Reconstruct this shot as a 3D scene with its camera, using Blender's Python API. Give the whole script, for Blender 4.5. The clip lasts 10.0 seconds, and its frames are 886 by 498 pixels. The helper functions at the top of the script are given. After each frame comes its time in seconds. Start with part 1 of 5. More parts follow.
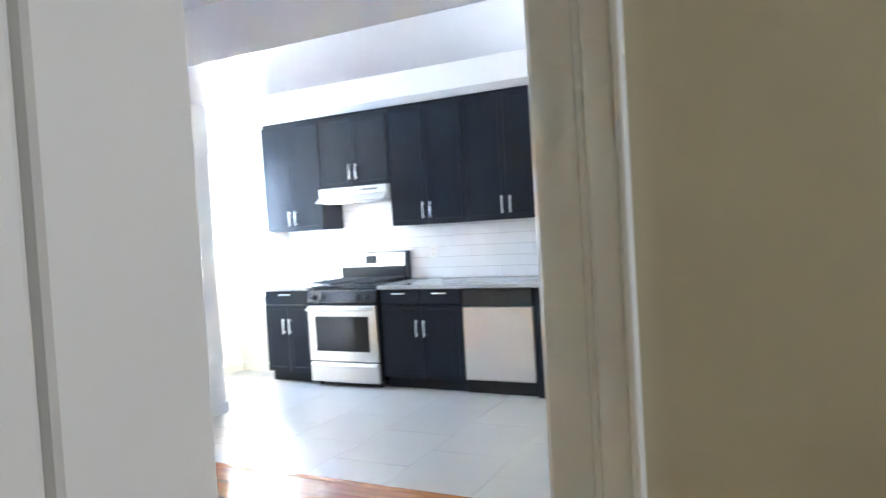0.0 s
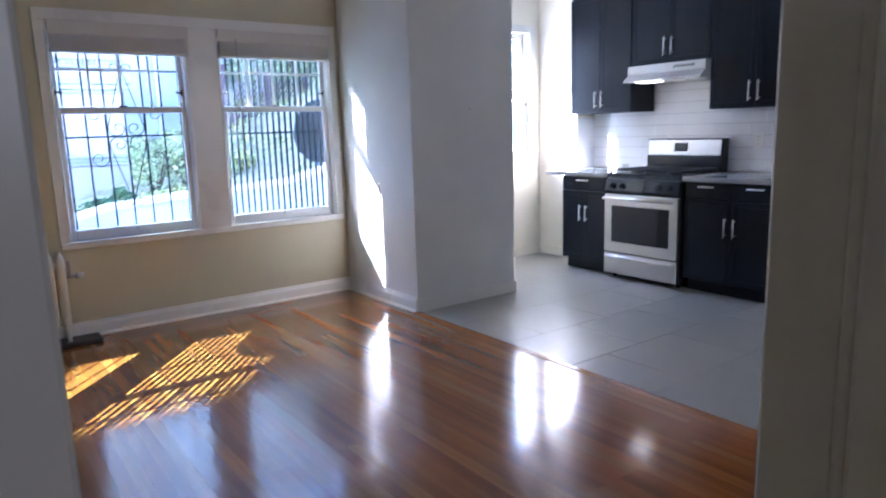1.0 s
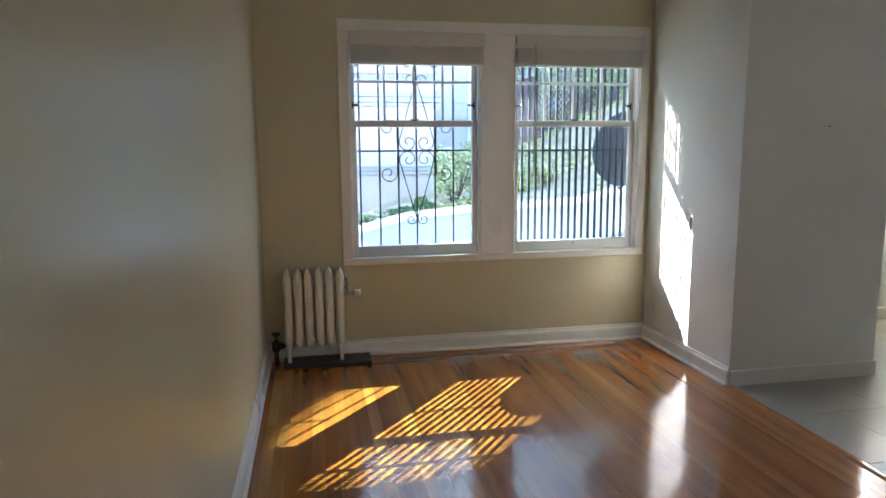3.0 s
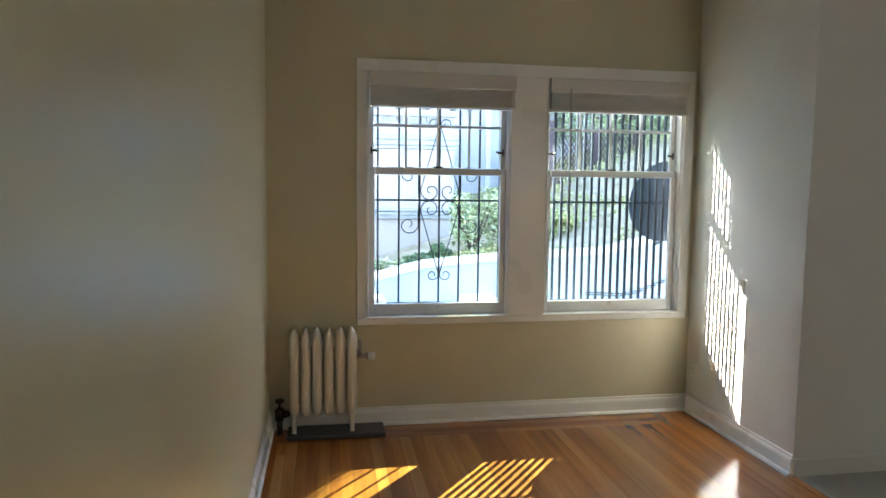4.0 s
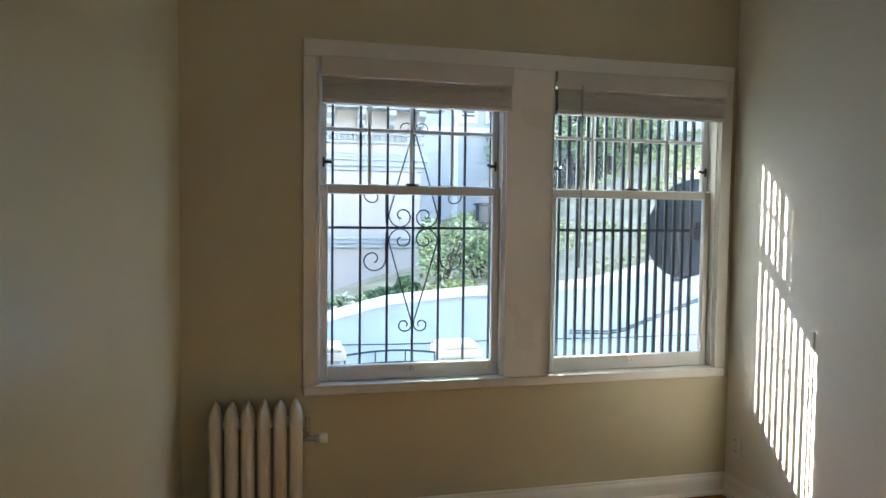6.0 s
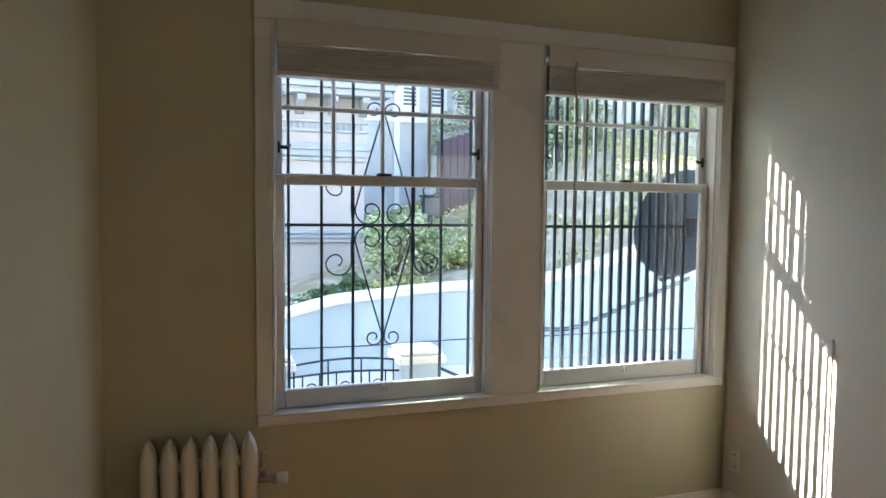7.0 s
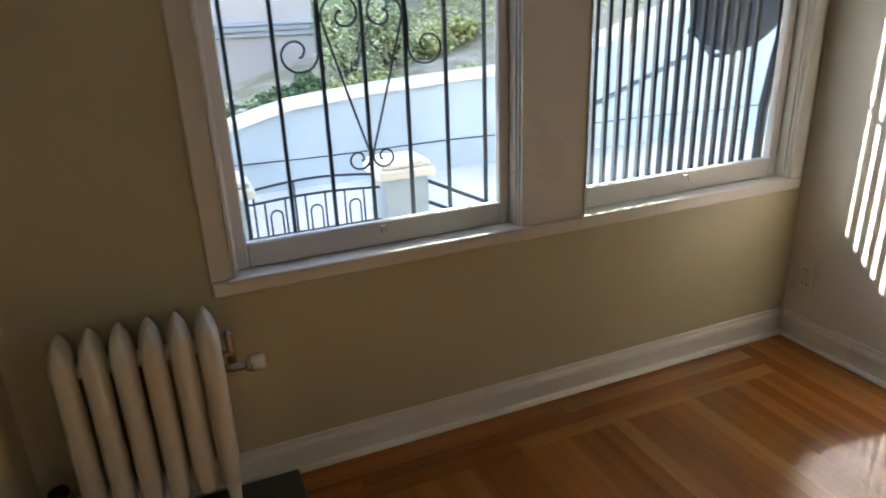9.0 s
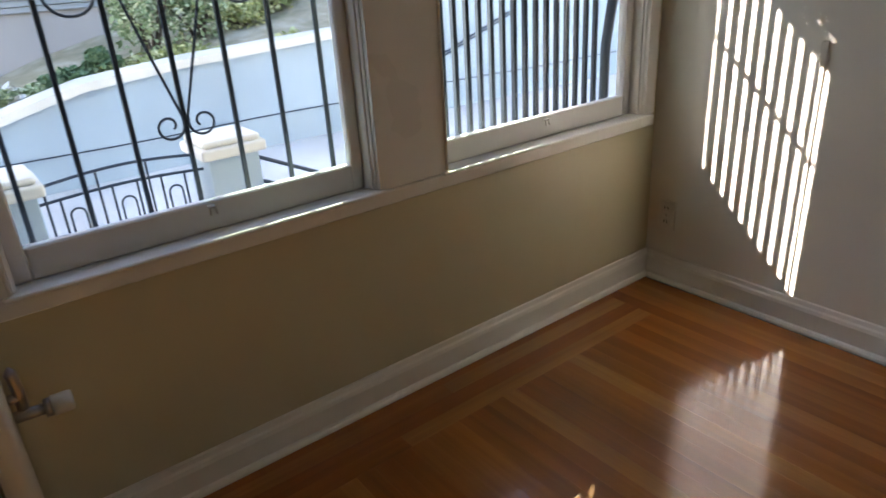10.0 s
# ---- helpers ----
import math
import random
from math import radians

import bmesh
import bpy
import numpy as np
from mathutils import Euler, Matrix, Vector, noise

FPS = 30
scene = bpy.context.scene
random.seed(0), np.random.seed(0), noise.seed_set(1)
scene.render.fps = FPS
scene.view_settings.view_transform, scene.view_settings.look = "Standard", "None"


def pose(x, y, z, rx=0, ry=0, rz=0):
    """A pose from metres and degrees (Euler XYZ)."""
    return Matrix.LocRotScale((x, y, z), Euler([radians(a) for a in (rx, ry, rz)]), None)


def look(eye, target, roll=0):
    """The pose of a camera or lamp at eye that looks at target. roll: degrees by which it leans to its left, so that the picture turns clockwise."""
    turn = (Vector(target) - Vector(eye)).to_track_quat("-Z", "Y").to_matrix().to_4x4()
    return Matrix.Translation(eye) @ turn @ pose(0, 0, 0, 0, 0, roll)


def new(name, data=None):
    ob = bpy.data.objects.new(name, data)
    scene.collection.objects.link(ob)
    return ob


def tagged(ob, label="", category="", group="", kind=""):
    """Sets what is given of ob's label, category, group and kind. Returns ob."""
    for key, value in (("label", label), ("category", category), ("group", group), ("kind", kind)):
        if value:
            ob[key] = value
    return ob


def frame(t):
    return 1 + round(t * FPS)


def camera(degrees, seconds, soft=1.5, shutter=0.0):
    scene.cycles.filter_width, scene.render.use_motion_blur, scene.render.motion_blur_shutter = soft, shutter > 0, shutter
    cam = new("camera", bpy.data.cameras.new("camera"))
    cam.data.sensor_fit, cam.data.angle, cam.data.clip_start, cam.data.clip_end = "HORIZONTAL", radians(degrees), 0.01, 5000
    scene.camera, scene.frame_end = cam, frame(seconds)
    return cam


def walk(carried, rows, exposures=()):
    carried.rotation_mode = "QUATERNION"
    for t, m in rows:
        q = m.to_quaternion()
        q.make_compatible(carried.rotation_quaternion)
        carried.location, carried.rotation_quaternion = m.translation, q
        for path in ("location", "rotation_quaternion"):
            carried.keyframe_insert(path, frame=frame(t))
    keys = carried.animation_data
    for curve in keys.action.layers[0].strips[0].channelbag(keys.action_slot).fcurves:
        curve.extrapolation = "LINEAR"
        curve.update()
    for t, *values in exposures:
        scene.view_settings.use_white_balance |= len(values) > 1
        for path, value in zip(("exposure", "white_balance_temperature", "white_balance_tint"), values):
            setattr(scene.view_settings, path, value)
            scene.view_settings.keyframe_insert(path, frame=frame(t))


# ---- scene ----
cam = camera(66.7, 10.0, 1.5, 0.22)
PATH = [
    (0, (-0.636, 0.417, 1.376), (1.15, 1.315, 1.314), -3.4),
    (0.2, (-0.537, 0.421, 1.367), (1.131, 1.523, 1.293), -2.7),
    (0.5, (-0.408, 0.414, 1.346), (1.076, 1.75, 1.239), -0.7),
    (0.7, (-0.35, 0.413, 1.338), (1.002, 1.878, 1.173), -1.2),
    (1, (-0.273, 0.428, 1.329), (0.881, 2.023, 0.979), -1.8),
    (1.3, (-0.128, 0.5, 1.321), (0.861, 2.167, 0.828), -2.1),
    (1.5, (-0.056, 0.559, 1.318), (0.842, 2.249, 0.738), -1.5),
    (2, (-0.019, 0.716, 1.326), (0.714, 2.465, 0.691), -0.9),
    (2.5, (-0.006, 0.906, 1.36), (0.543, 2.74, 0.783), -1.1),
    (3, (0.087, 1.113, 1.375), (0.459, 3.055, 1.075), -0.4),
    (4.5, (0.09, 1.758, 1.444), (0.446, 3.719, 1.283), 1.1),
    (5, (0.123, 2.001, 1.417), (0.562, 3.948, 1.298), 0.8),
    (5.5, (0.216, 2.244, 1.409), (0.601, 4.204, 1.316), 0.7),
    (7, (0.119, 2.968, 1.427), (0.764, 4.857, 1.303), 0.6),
    (7.5, (0.213, 3.128, 1.405), (0.79, 5.04, 1.301), -1.0),
    (8, (0.302, 3.276, 1.414), (0.734, 5.222, 1.259), -0.1),
    (8.5, (0.227, 3.518, 1.399), (0.668, 5.398, 0.877), -0.2),
    (9, (0.211, 3.76, 1.342), (0.922, 5.488, 0.629), -2.2),
    (9.5, (0.224, 3.89, 1.275), (1.139, 5.497, 0.513), -2.2),
    (10, (0.293, 4.022, 1.22), (1.388, 5.493, 0.421), -3.6),
]
EXPOSURES = [(0, 6.3, 5180, 12), (0.3, 5.9, 5170, 14), (0.6, 5.15, 5100, 17), (1.0, 4.35, 5050, 22), (1.5, 3.7, 5200, 26), (2.0, 3.7, 5400, 24), (3.0, 4.0, 6000, 13), (4.5, 4.0, 6350, 10), (5.5, 3.78, 6450, 10), (7.0, 3.38, 6650, 13), (8.0, 3.18, 6850, 14), (9.0, 3.3, 7050, 17), (9.5, 3.3, 7000, 18), (10, 3.0, 6900, 18)]
walk(cam, [(t, look(eye, target, roll)) for t, eye, target, roll in PATH], EXPOSURES)

# ---- world, sun and exposure ----
SUN_TO = Vector((1.0, -0.785, -0.785)).normalized()
world = bpy.data.worlds.new("sky")
scene.world = world
world.use_nodes = True
wn = world.node_tree.nodes
sky = wn.new("ShaderNodeTexSky")
sky.sky_type, sky.sun_disc = "NISHITA", False
sky.sun_elevation, sky.sun_rotation = radians(31), radians(-51)
wn["Background"].inputs["Strength"].default_value = 0.14
world.node_tree.links.new(sky.outputs[0], wn["Background"].inputs["Color"])

sun = new("sun", bpy.data.lights.new("sun", "SUN"))
sun.data.energy, sun.data.angle, sun.data.color = 4.7, radians(0.4), (1.0, 0.95, 0.86)
sun.matrix_world = look((0, 0, 0), SUN_TO)

# spot lamp standing in for sunlight mirrored by unseen panes of another house
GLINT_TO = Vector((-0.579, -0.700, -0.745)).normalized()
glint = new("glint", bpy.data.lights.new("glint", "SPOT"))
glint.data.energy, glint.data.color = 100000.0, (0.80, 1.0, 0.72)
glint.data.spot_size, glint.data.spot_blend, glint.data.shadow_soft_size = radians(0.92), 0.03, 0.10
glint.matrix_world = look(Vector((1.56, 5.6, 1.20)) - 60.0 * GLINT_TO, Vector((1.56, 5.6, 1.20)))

# skylight in the kitchen window's opening
pane_light = new("kitchen_skylight", bpy.data.lights.new("kitchen_skylight", "AREA"))
pane_light.data.shape, pane_light.data.size, pane_light.data.size_y = "RECTANGLE", 0.84, 1.10
pane_light.data.energy, pane_light.data.color = 0.8, (0.92, 0.96, 1.0)
pane_light.matrix_world = look((4.16, 5.745, 1.675), (4.16, 4.0, 1.675))

# fill lamp added in an unseen opening assumed at the hall's end
hall_light = new("hall_fill", bpy.data.lights.new("hall_fill", "AREA"))
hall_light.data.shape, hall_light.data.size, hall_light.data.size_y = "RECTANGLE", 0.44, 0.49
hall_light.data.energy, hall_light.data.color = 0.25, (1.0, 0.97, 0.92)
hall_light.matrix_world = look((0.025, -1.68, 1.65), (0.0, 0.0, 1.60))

# fill lamp added in an unseen window assumed across from the kitchen
south_light = new("south_fill", bpy.data.lights.new("south_fill", "AREA"))
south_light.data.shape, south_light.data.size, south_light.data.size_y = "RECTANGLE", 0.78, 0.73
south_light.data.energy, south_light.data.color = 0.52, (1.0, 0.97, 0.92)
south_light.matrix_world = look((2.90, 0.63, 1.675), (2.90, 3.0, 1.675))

# ---- mesh helpers ----


def box(bm, x0, x1, y0, y1, z0, z1, bevel=0.0, seg=1):
    r = bmesh.ops.create_cube(bm, size=1.0, matrix=Matrix.Translation(((x0 + x1) / 2, (y0 + y1) / 2, (z0 + z1) / 2)) @ Matrix.Diagonal((abs(x1 - x0), abs(y1 - y0), abs(z1 - z0), 1)))
    if bevel:
        edges = list({e for v in r["verts"] for e in v.link_edges})
        bmesh.ops.bevel(bm, geom=edges, offset=bevel, segments=seg, affect="EDGES", profile=0.5)
    return bm


def tube(bm, pts, r, seg=8, closed=False):
    """A round bar along points."""
    pts = [Vector(p) for p in pts]
    rings, n = [], len(pts)
    side = None
    for i, p in enumerate(pts):
        a, b = pts[max(i - 1, 0)], pts[min(i + 1, n - 1)]
        d = (b - a).normalized()
        if side is None:
            side = d.orthogonal().normalized()
        side = (side - d * side.dot(d)).normalized()
        up = d.cross(side)
        rr = r[i] if isinstance(r, (list, tuple)) else r
        rings.append([bm.verts.new(p + rr * (math.cos(t) * side + math.sin(t) * up)) for t in (2 * math.pi * k / seg for k in range(seg))])
    for a, b in zip(rings, rings[1:]):
        for k in range(seg):
            bm.faces.new((a[k], a[(k + 1) % seg], b[(k + 1) % seg], b[k]))
    bm.faces.new(rings[0][::-1])
    bm.faces.new(rings[-1])
    return bm


def rings_mesh(bm, rings):
    """Joins closed rings of equal length, capped."""
    made = [[bm.verts.new(p) for p in ring] for ring in rings]
    n = len(made[0])
    for a, b in zip(made, made[1:]):
        for k in range(n):
            bm.faces.new((a[k], a[(k + 1) % n], b[(k + 1) % n], b[k]))
    bm.faces.new(made[0][::-1])
    bm.faces.new(made[-1])
    return bm


def profile_run(bm, profile, axis, at, lo, hi, sign=1):
    """A moulding: (out, z) profile swept along x (axis 'x': wall at y=at) or along y (wall at x=at)."""
    ends = []
    for s in (lo, hi):
        ends.append([bm.verts.new((s, at + sign * o, z) if axis == "x" else (at + sign * o, s, z)) for o, z in profile])
    n = len(profile)
    for k in range(n):
        bm.faces.new((ends[0][k], ends[0][(k + 1) % n], ends[1][(k + 1) % n], ends[1][k]))
    bm.faces.new(ends[0][::-1])
    bm.faces.new(ends[1])
    return bm


def mesh_of(name, bm, mat, smooth=False):
    bmesh.ops.recalc_face_normals(bm, faces=bm.faces)
    me = bpy.data.meshes.new(name)
    bm.to_mesh(me)
    bm.free()
    if mat:
        me.materials.append(mat)
    if smooth:
        me.polygons.foreach_set("use_smooth", [True] * len(me.polygons))
    return me


def part(name, bm, mat, parent=None, label="", smooth=False):
    ob = new(name, mesh_of(name, bm, mat, smooth))
    if parent is not None:
        ob.parent = parent
    if label:
        ob["label"] = label
    return ob


def empty(name, at, label, category, group="", kind=""):
    ob = new(name)
    ob.location = at
    ob.empty_display_size = 0.05
    return tagged(ob, label, category, group, kind)


def local(parent, ob):
    """Keeps world-space mesh coordinates for a part of a moved empty."""
    ob.matrix_parent_inverse = Matrix.Translation(-Vector(parent.location))
    return ob


def lp(name, bm, mat, parent, label="", smooth=False):
    return local(parent, part(name, bm, mat, parent, label, smooth)) if parent.type == "EMPTY" else part(name, bm, mat, parent, label, smooth)


def under(ob, parent):
    """Moves a part one level deeper; parts keep world-space coordinates."""
    ob.parent = parent
    ob.matrix_parent_inverse = Matrix.Identity(4)
    return ob


def structure(name, bm, mat, label="", category=""):
    return tagged(part(name, bm, mat), label, category, kind="structure")


def nb():
    return bmesh.new()


# ---- materials ----


def material(name, color, rough=0.5, metal=0.0, coat=0.0, spec=0.5):
    m = bpy.data.materials.new(name)
    m.use_nodes = True
    b = m.node_tree.nodes["Principled BSDF"]
    b.inputs["Base Color"].default_value = (*color, 1)
    b.inputs["Roughness"].default_value = rough
    b.inputs["Metallic"].default_value = metal
    b.inputs["Coat Weight"].default_value = coat
    b.inputs["Specular IOR Level"].default_value = spec
    return m


def node(m, kind, **inputs):
    n = m.node_tree.nodes.new(kind)
    for k, v in inputs.items():
        n.inputs[k.replace("_", " ")].default_value = v
    return n


def link(m, a, b):
    m.node_tree.links.new(a, b)


def coords(m, scale=(1, 1, 1), obj=False):
    tc = m.node_tree.nodes.new("ShaderNodeTexCoord")
    mp = m.node_tree.nodes.new("ShaderNodeMapping")
    mp.inputs["Scale"].default_value = scale
    if obj:
        link(m, tc.outputs["Object"], mp.inputs["Vector"])
    else:
        g = m.node_tree.nodes.new("ShaderNodeNewGeometry")
        link(m, g.outputs["Position"], mp.inputs["Vector"])
    return mp.outputs["Vector"]


def ramp(m, fac, stops):
    r = m.node_tree.nodes.new("ShaderNodeValToRGB")
    e = r.color_ramp.elements
    while len(e) < len(stops):
        e.new(0.5)
    for el, (p, c) in zip(e, stops):
        el.position, el.color = p, (*c, 1)
    link(m, fac, r.inputs["Fac"])
    return r.outputs["Color"]


def mix(m, fac, a, b, mode="MIX"):
    n = m.node_tree.nodes.new("ShaderNodeMix")
    n.data_type, n.blend_type = "RGBA", mode
    for sock, v in ((n.inputs[0], fac), (n.inputs[6], a), (n.inputs[7], b)):
        if hasattr(v, "links"):
            link(m, v, sock)
        else:
            sock.default_value = v if isinstance(v, (int, float)) else (*v, 1)
    return n.outputs[2]


def bsdf(m):
    return m.node_tree.nodes["Principled BSDF"]


def relief(m, height, strength, distance=0.002):
    b = node(m, "ShaderNodeBump", Strength=strength, Distance=distance)
    link(m, height, b.inputs["Height"])
    link(m, b.outputs[0], bsdf(m).inputs["Normal"])


def paint(name, color, rough, var=0.05, bump=0.12, scale=60.0):
    """Rolled paint: soft patches of tone, orange-peel relief, uneven gloss."""
    m = material(name, color, rough)
    v = coords(m)
    big = node(m, "ShaderNodeTexNoise", Scale=1.7, Detail=4.0)
    fine = node(m, "ShaderNodeTexNoise", Scale=scale * 3, Detail=3.0)
    link(m, v, big.inputs["Vector"])
    link(m, v, fine.inputs["Vector"])
    dark = tuple(c * (1 - 1.6 * var) for c in color)
    light = tuple(min(1, c * (1 + var)) for c in color)
    col = ramp(m, big.outputs["Fac"], [(0.3, dark), (0.7, light)])
    link(m, col, bsdf(m).inputs["Base Color"])
    rr = ramp(m, big.outputs["Fac"], [(0.3, (rough * 0.85,) * 3), (0.7, (min(1, rough * 1.15),) * 3)])
    link(m, rr, bsdf(m).inputs["Roughness"])
    relief(m, fine.outputs["Fac"], bump, 0.001)
    return m


M_WALL = paint("beige_wall_paint", (0.615, 0.563, 0.385), 0.36, 0.03)
M_WALLK = paint("kitchen_wall_paint", (0.82, 0.77, 0.66), 0.40, 0.03)
M_BAY = paint("pale_wall_paint", (0.77, 0.755, 0.70), 0.45, 0.03)
M_CEIL = paint("ceiling_paint", (0.85, 0.85, 0.84), 0.55, 0.02)
M_BEAM = paint("gloss_ceiling_paint", (0.74, 0.75, 0.78), 0.22, 0.02)
M_TRIM = paint("white_trim_paint", (0.84, 0.82, 0.77), 0.30, 0.03, 0.06)
M_SASH = paint("white_sash_paint", (0.80, 0.79, 0.77), 0.32, 0.04, 0.08)
M_RAD = paint("cream_radiator_enamel", (0.82, 0.77, 0.66), 0.30, 0.05, 0.15)
M_CHROME = material("worn_chrome", (0.42, 0.39, 0.36), 0.30, 1.0)
M_STEEL = material("brushed_steel", (0.66, 0.64, 0.62), 0.32, 1.0)
M_NICKEL = material("satin_nickel", (0.82, 0.81, 0.79), 0.36, 0.85)
M_BLACKM = material("black_enamel", (0.015, 0.015, 0.017), 0.22)
M_CASTIRON = material("cast_iron", (0.02, 0.02, 0.02), 0.55)
M_DARKGLASS = material("oven_glass", (0.012, 0.012, 0.014), 0.06)
M_BRASSD = material("dark_bronze_valve", (0.06, 0.045, 0.035), 0.45, 0.7)
M_PLASTIC = material("white_plastic", (0.78, 0.77, 0.72), 0.35)
M_IRON = material("painted_iron", (0.022, 0.034, 0.048), 0.42)
M_BLIND = paint("blind_slats", (0.70, 0.66, 0.60), 0.45, 0.03, 0.05)
M_SLATE = paint("slate_slab", (0.055, 0.055, 0.055), 0.5, 0.2, 0.4)
M_COUNTER = paint("grey_stone_counter", (0.36, 0.36, 0.36), 0.18, 0.08, 0.02)
# blue of skylit shade on white stucco is put into the base colour
M_STUCCO = paint("shade_blue_stucco", (0.36, 0.44, 0.49), 0.85, 0.07, 0.6, 20)
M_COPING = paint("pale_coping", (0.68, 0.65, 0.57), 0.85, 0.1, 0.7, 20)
M_HOUSE = paint("pink_cream_stucco", (0.40, 0.365, 0.345), 0.85, 0.05, 0.4, 20)
M_HTRIM = paint("grey_house_trim", (0.33, 0.355, 0.38), 0.7, 0.06, 0.3, 20)
M_SIDING = paint("grey_blue_siding", (0.49, 0.505, 0.515), 0.7, 0.08, 0.3, 20)
M_HWHITE = paint("white_house_paint", (0.75, 0.76, 0.76), 0.6, 0.04, 0.2, 20)
M_FENCE = paint("dark_red_fence", (0.075, 0.050, 0.060), 0.8, 0.2, 0.5, 20)
M_DISH = paint("grey_dish_coat", (0.105, 0.135, 0.180), 0.65, 0.12, 0.1)
bsdf(M_DISH).inputs["Specular IOR Level"].default_value = 0.2
M_CONCRETE = paint("pale_concrete", (0.55, 0.54, 0.52), 0.9, 0.12, 0.6, 20)
M_GROUT = paint("tile_grout", (0.34, 0.32, 0.29), 0.9, 0.1, 0.4, 40)
M_SUB = material("dark_subfloor", (0.03, 0.016, 0.008), 0.9)
M_SHUT = material("far_window_dark", (0.10, 0.12, 0.14), 0.3)


def glass_mat():
    m = bpy.data.materials.new("window_glass")
    m.use_nodes = True
    nt = m.node_tree
    nt.nodes.remove(nt.nodes["Principled BSDF"])
    out = nt.nodes["Material Output"]
    tr, gl = nt.nodes.new("ShaderNodeBsdfTransparent"), nt.nodes.new("ShaderNodeBsdfGlossy")
    tr.inputs["Color"].default_value = (0.965, 0.98, 0.98, 1)
    gl.inputs["Roughness"].default_value = 0.02
    lw = nt.nodes.new("ShaderNodeLayerWeight")
    lw.inputs["Blend"].default_value = 0.5
    pw = nt.nodes.new("ShaderNodeMath")
    pw.operation = "POWER"
    pw.inputs[1].default_value = 5.0
    nt.links.new(lw.outputs["Facing"], pw.inputs[0])
    fr = nt.nodes.new("ShaderNodeMath")
    fr.operation = "MULTIPLY_ADD"
    fr.inputs[1].default_value, fr.inputs[2].default_value = 0.8, 0.02
    nt.links.new(pw.outputs[0], fr.inputs[0])
    mx = nt.nodes.new("ShaderNodeMixShader")
    nt.links.new(fr.outputs[0], mx.inputs[0])
    nt.links.new(tr.outputs[0], mx.inputs[1])
    nt.links.new(gl.outputs[0], mx.inputs[2])
    nt.links.new(mx.outputs[0], out.inputs["Surface"])
    return m


M_GLASS = glass_mat()


def wood_mat():
    """Oiled fir boards: tone per board, long grain, fine streaks, worn gloss."""
    m = material("fir_floor_boards", (0.3, 0.12, 0.04), 0.25, 0.0, 1.0)
    info = m.node_tree.nodes.new("ShaderNodeObjectInfo")
    v = coords(m, (1, 1, 1), obj=True)
    off = node(m, "ShaderNodeVectorMath")
    off.operation = "ADD"
    comb = m.node_tree.nodes.new("ShaderNodeCombineXYZ")
    mul = node(m, "ShaderNodeMath")
    mul.operation = "MULTIPLY"
    link(m, info.outputs["Random"], mul.inputs[0])
    mul.inputs[1].default_value = 37.0
    for k in range(3):
        link(m, mul.outputs[0], comb.inputs[k])
    link(m, v, off.inputs[0])
    link(m, comb.outputs[0], off.inputs[1])
    st = m.node_tree.nodes.new("ShaderNodeMapping")
    st.inputs["Scale"].default_value = (70, 2.2, 70)
    link(m, off.outputs[0], st.inputs["Vector"])
    grain = node(m, "ShaderNodeTexNoise", Scale=1.0, Detail=6.0, Roughness=0.65)
    link(m, st.outputs[0], grain.inputs["Vector"])
    st2 = m.node_tree.nodes.new("ShaderNodeMapping")
    st2.inputs["Scale"].default_value = (14, 0.7, 14)
    link(m, off.outputs[0], st2.inputs["Vector"])
    wave = node(m, "ShaderNodeTexNoise", Scale=1.0, Detail=3.0)
    link(m, st2.outputs[0], wave.inputs["Vector"])
    tone = ramp(m, info.outputs["Random"], [(0.0, (0.32, 0.099, 0.016)), (0.4, (0.36, 0.121, 0.020)), (0.75, (0.41, 0.151, 0.026)), (1.0, (0.49, 0.210, 0.044))])
    dark = mix(m, 0.28, tone, (0.16, 0.045, 0.015), "MIX")
    fac = ramp(m, grain.outputs["Fac"], [(0.35, (0, 0, 0)), (0.7, (1, 1, 1))])
    c1 = mix(m, fac, dark, tone)
    w2 = ramp(m, wave.outputs["Fac"], [(0.35, (0.80, 0.80, 0.80)), (0.65, (1.12, 1.12, 1.12))])
    c2 = mix(m, 1.0, c1, w2, "MULTIPLY")
    link(m, c2, bsdf(m).inputs["Base Color"])
    p = coords(m)
    worn = node(m, "ShaderNodeTexNoise", Scale=2.5, Detail=5.0)
    link(m, p, worn.inputs["Vector"])
    rr = ramp(m, worn.outputs["Fac"], [(0.3, (0.20,) * 3), (0.75, (0.28,) * 3)])
    link(m, rr, bsdf(m).inputs["Roughness"])
    bsdf(m).inputs["Coat Roughness"].default_value = 0.115
    bsdf(m).inputs["Coat Weight"].default_value = 1.0
    bsdf(m).inputs["Coat IOR"].default_value = 1.52
    bsdf(m).inputs["Specular IOR Level"].default_value = 0.12
    swell = node(m, "ShaderNodeTexNoise", Scale=7.0, Detail=2.0)
    link(m, p, swell.inputs["Vector"])
    h = mix(m, 0.03, swell.outputs["Fac"], grain.outputs["Fac"])
    relief(m, h, 0.13, 0.002)
    link(m, m.node_tree.nodes["Bump"].outputs[0], bsdf(m).inputs["Coat Normal"])
    return m


M_WOOD = wood_mat()
M_PALEWOOD = wood_mat()
M_PALEWOOD.name = "pale_repair_board"
for n in M_PALEWOOD.node_tree.nodes:
    if n.type == "VALTORGB" and n.color_ramp.elements[0].color[2] < 0.03:
        for el in n.color_ramp.elements:
            el.color = (0.56, 0.27, 0.075, 1)


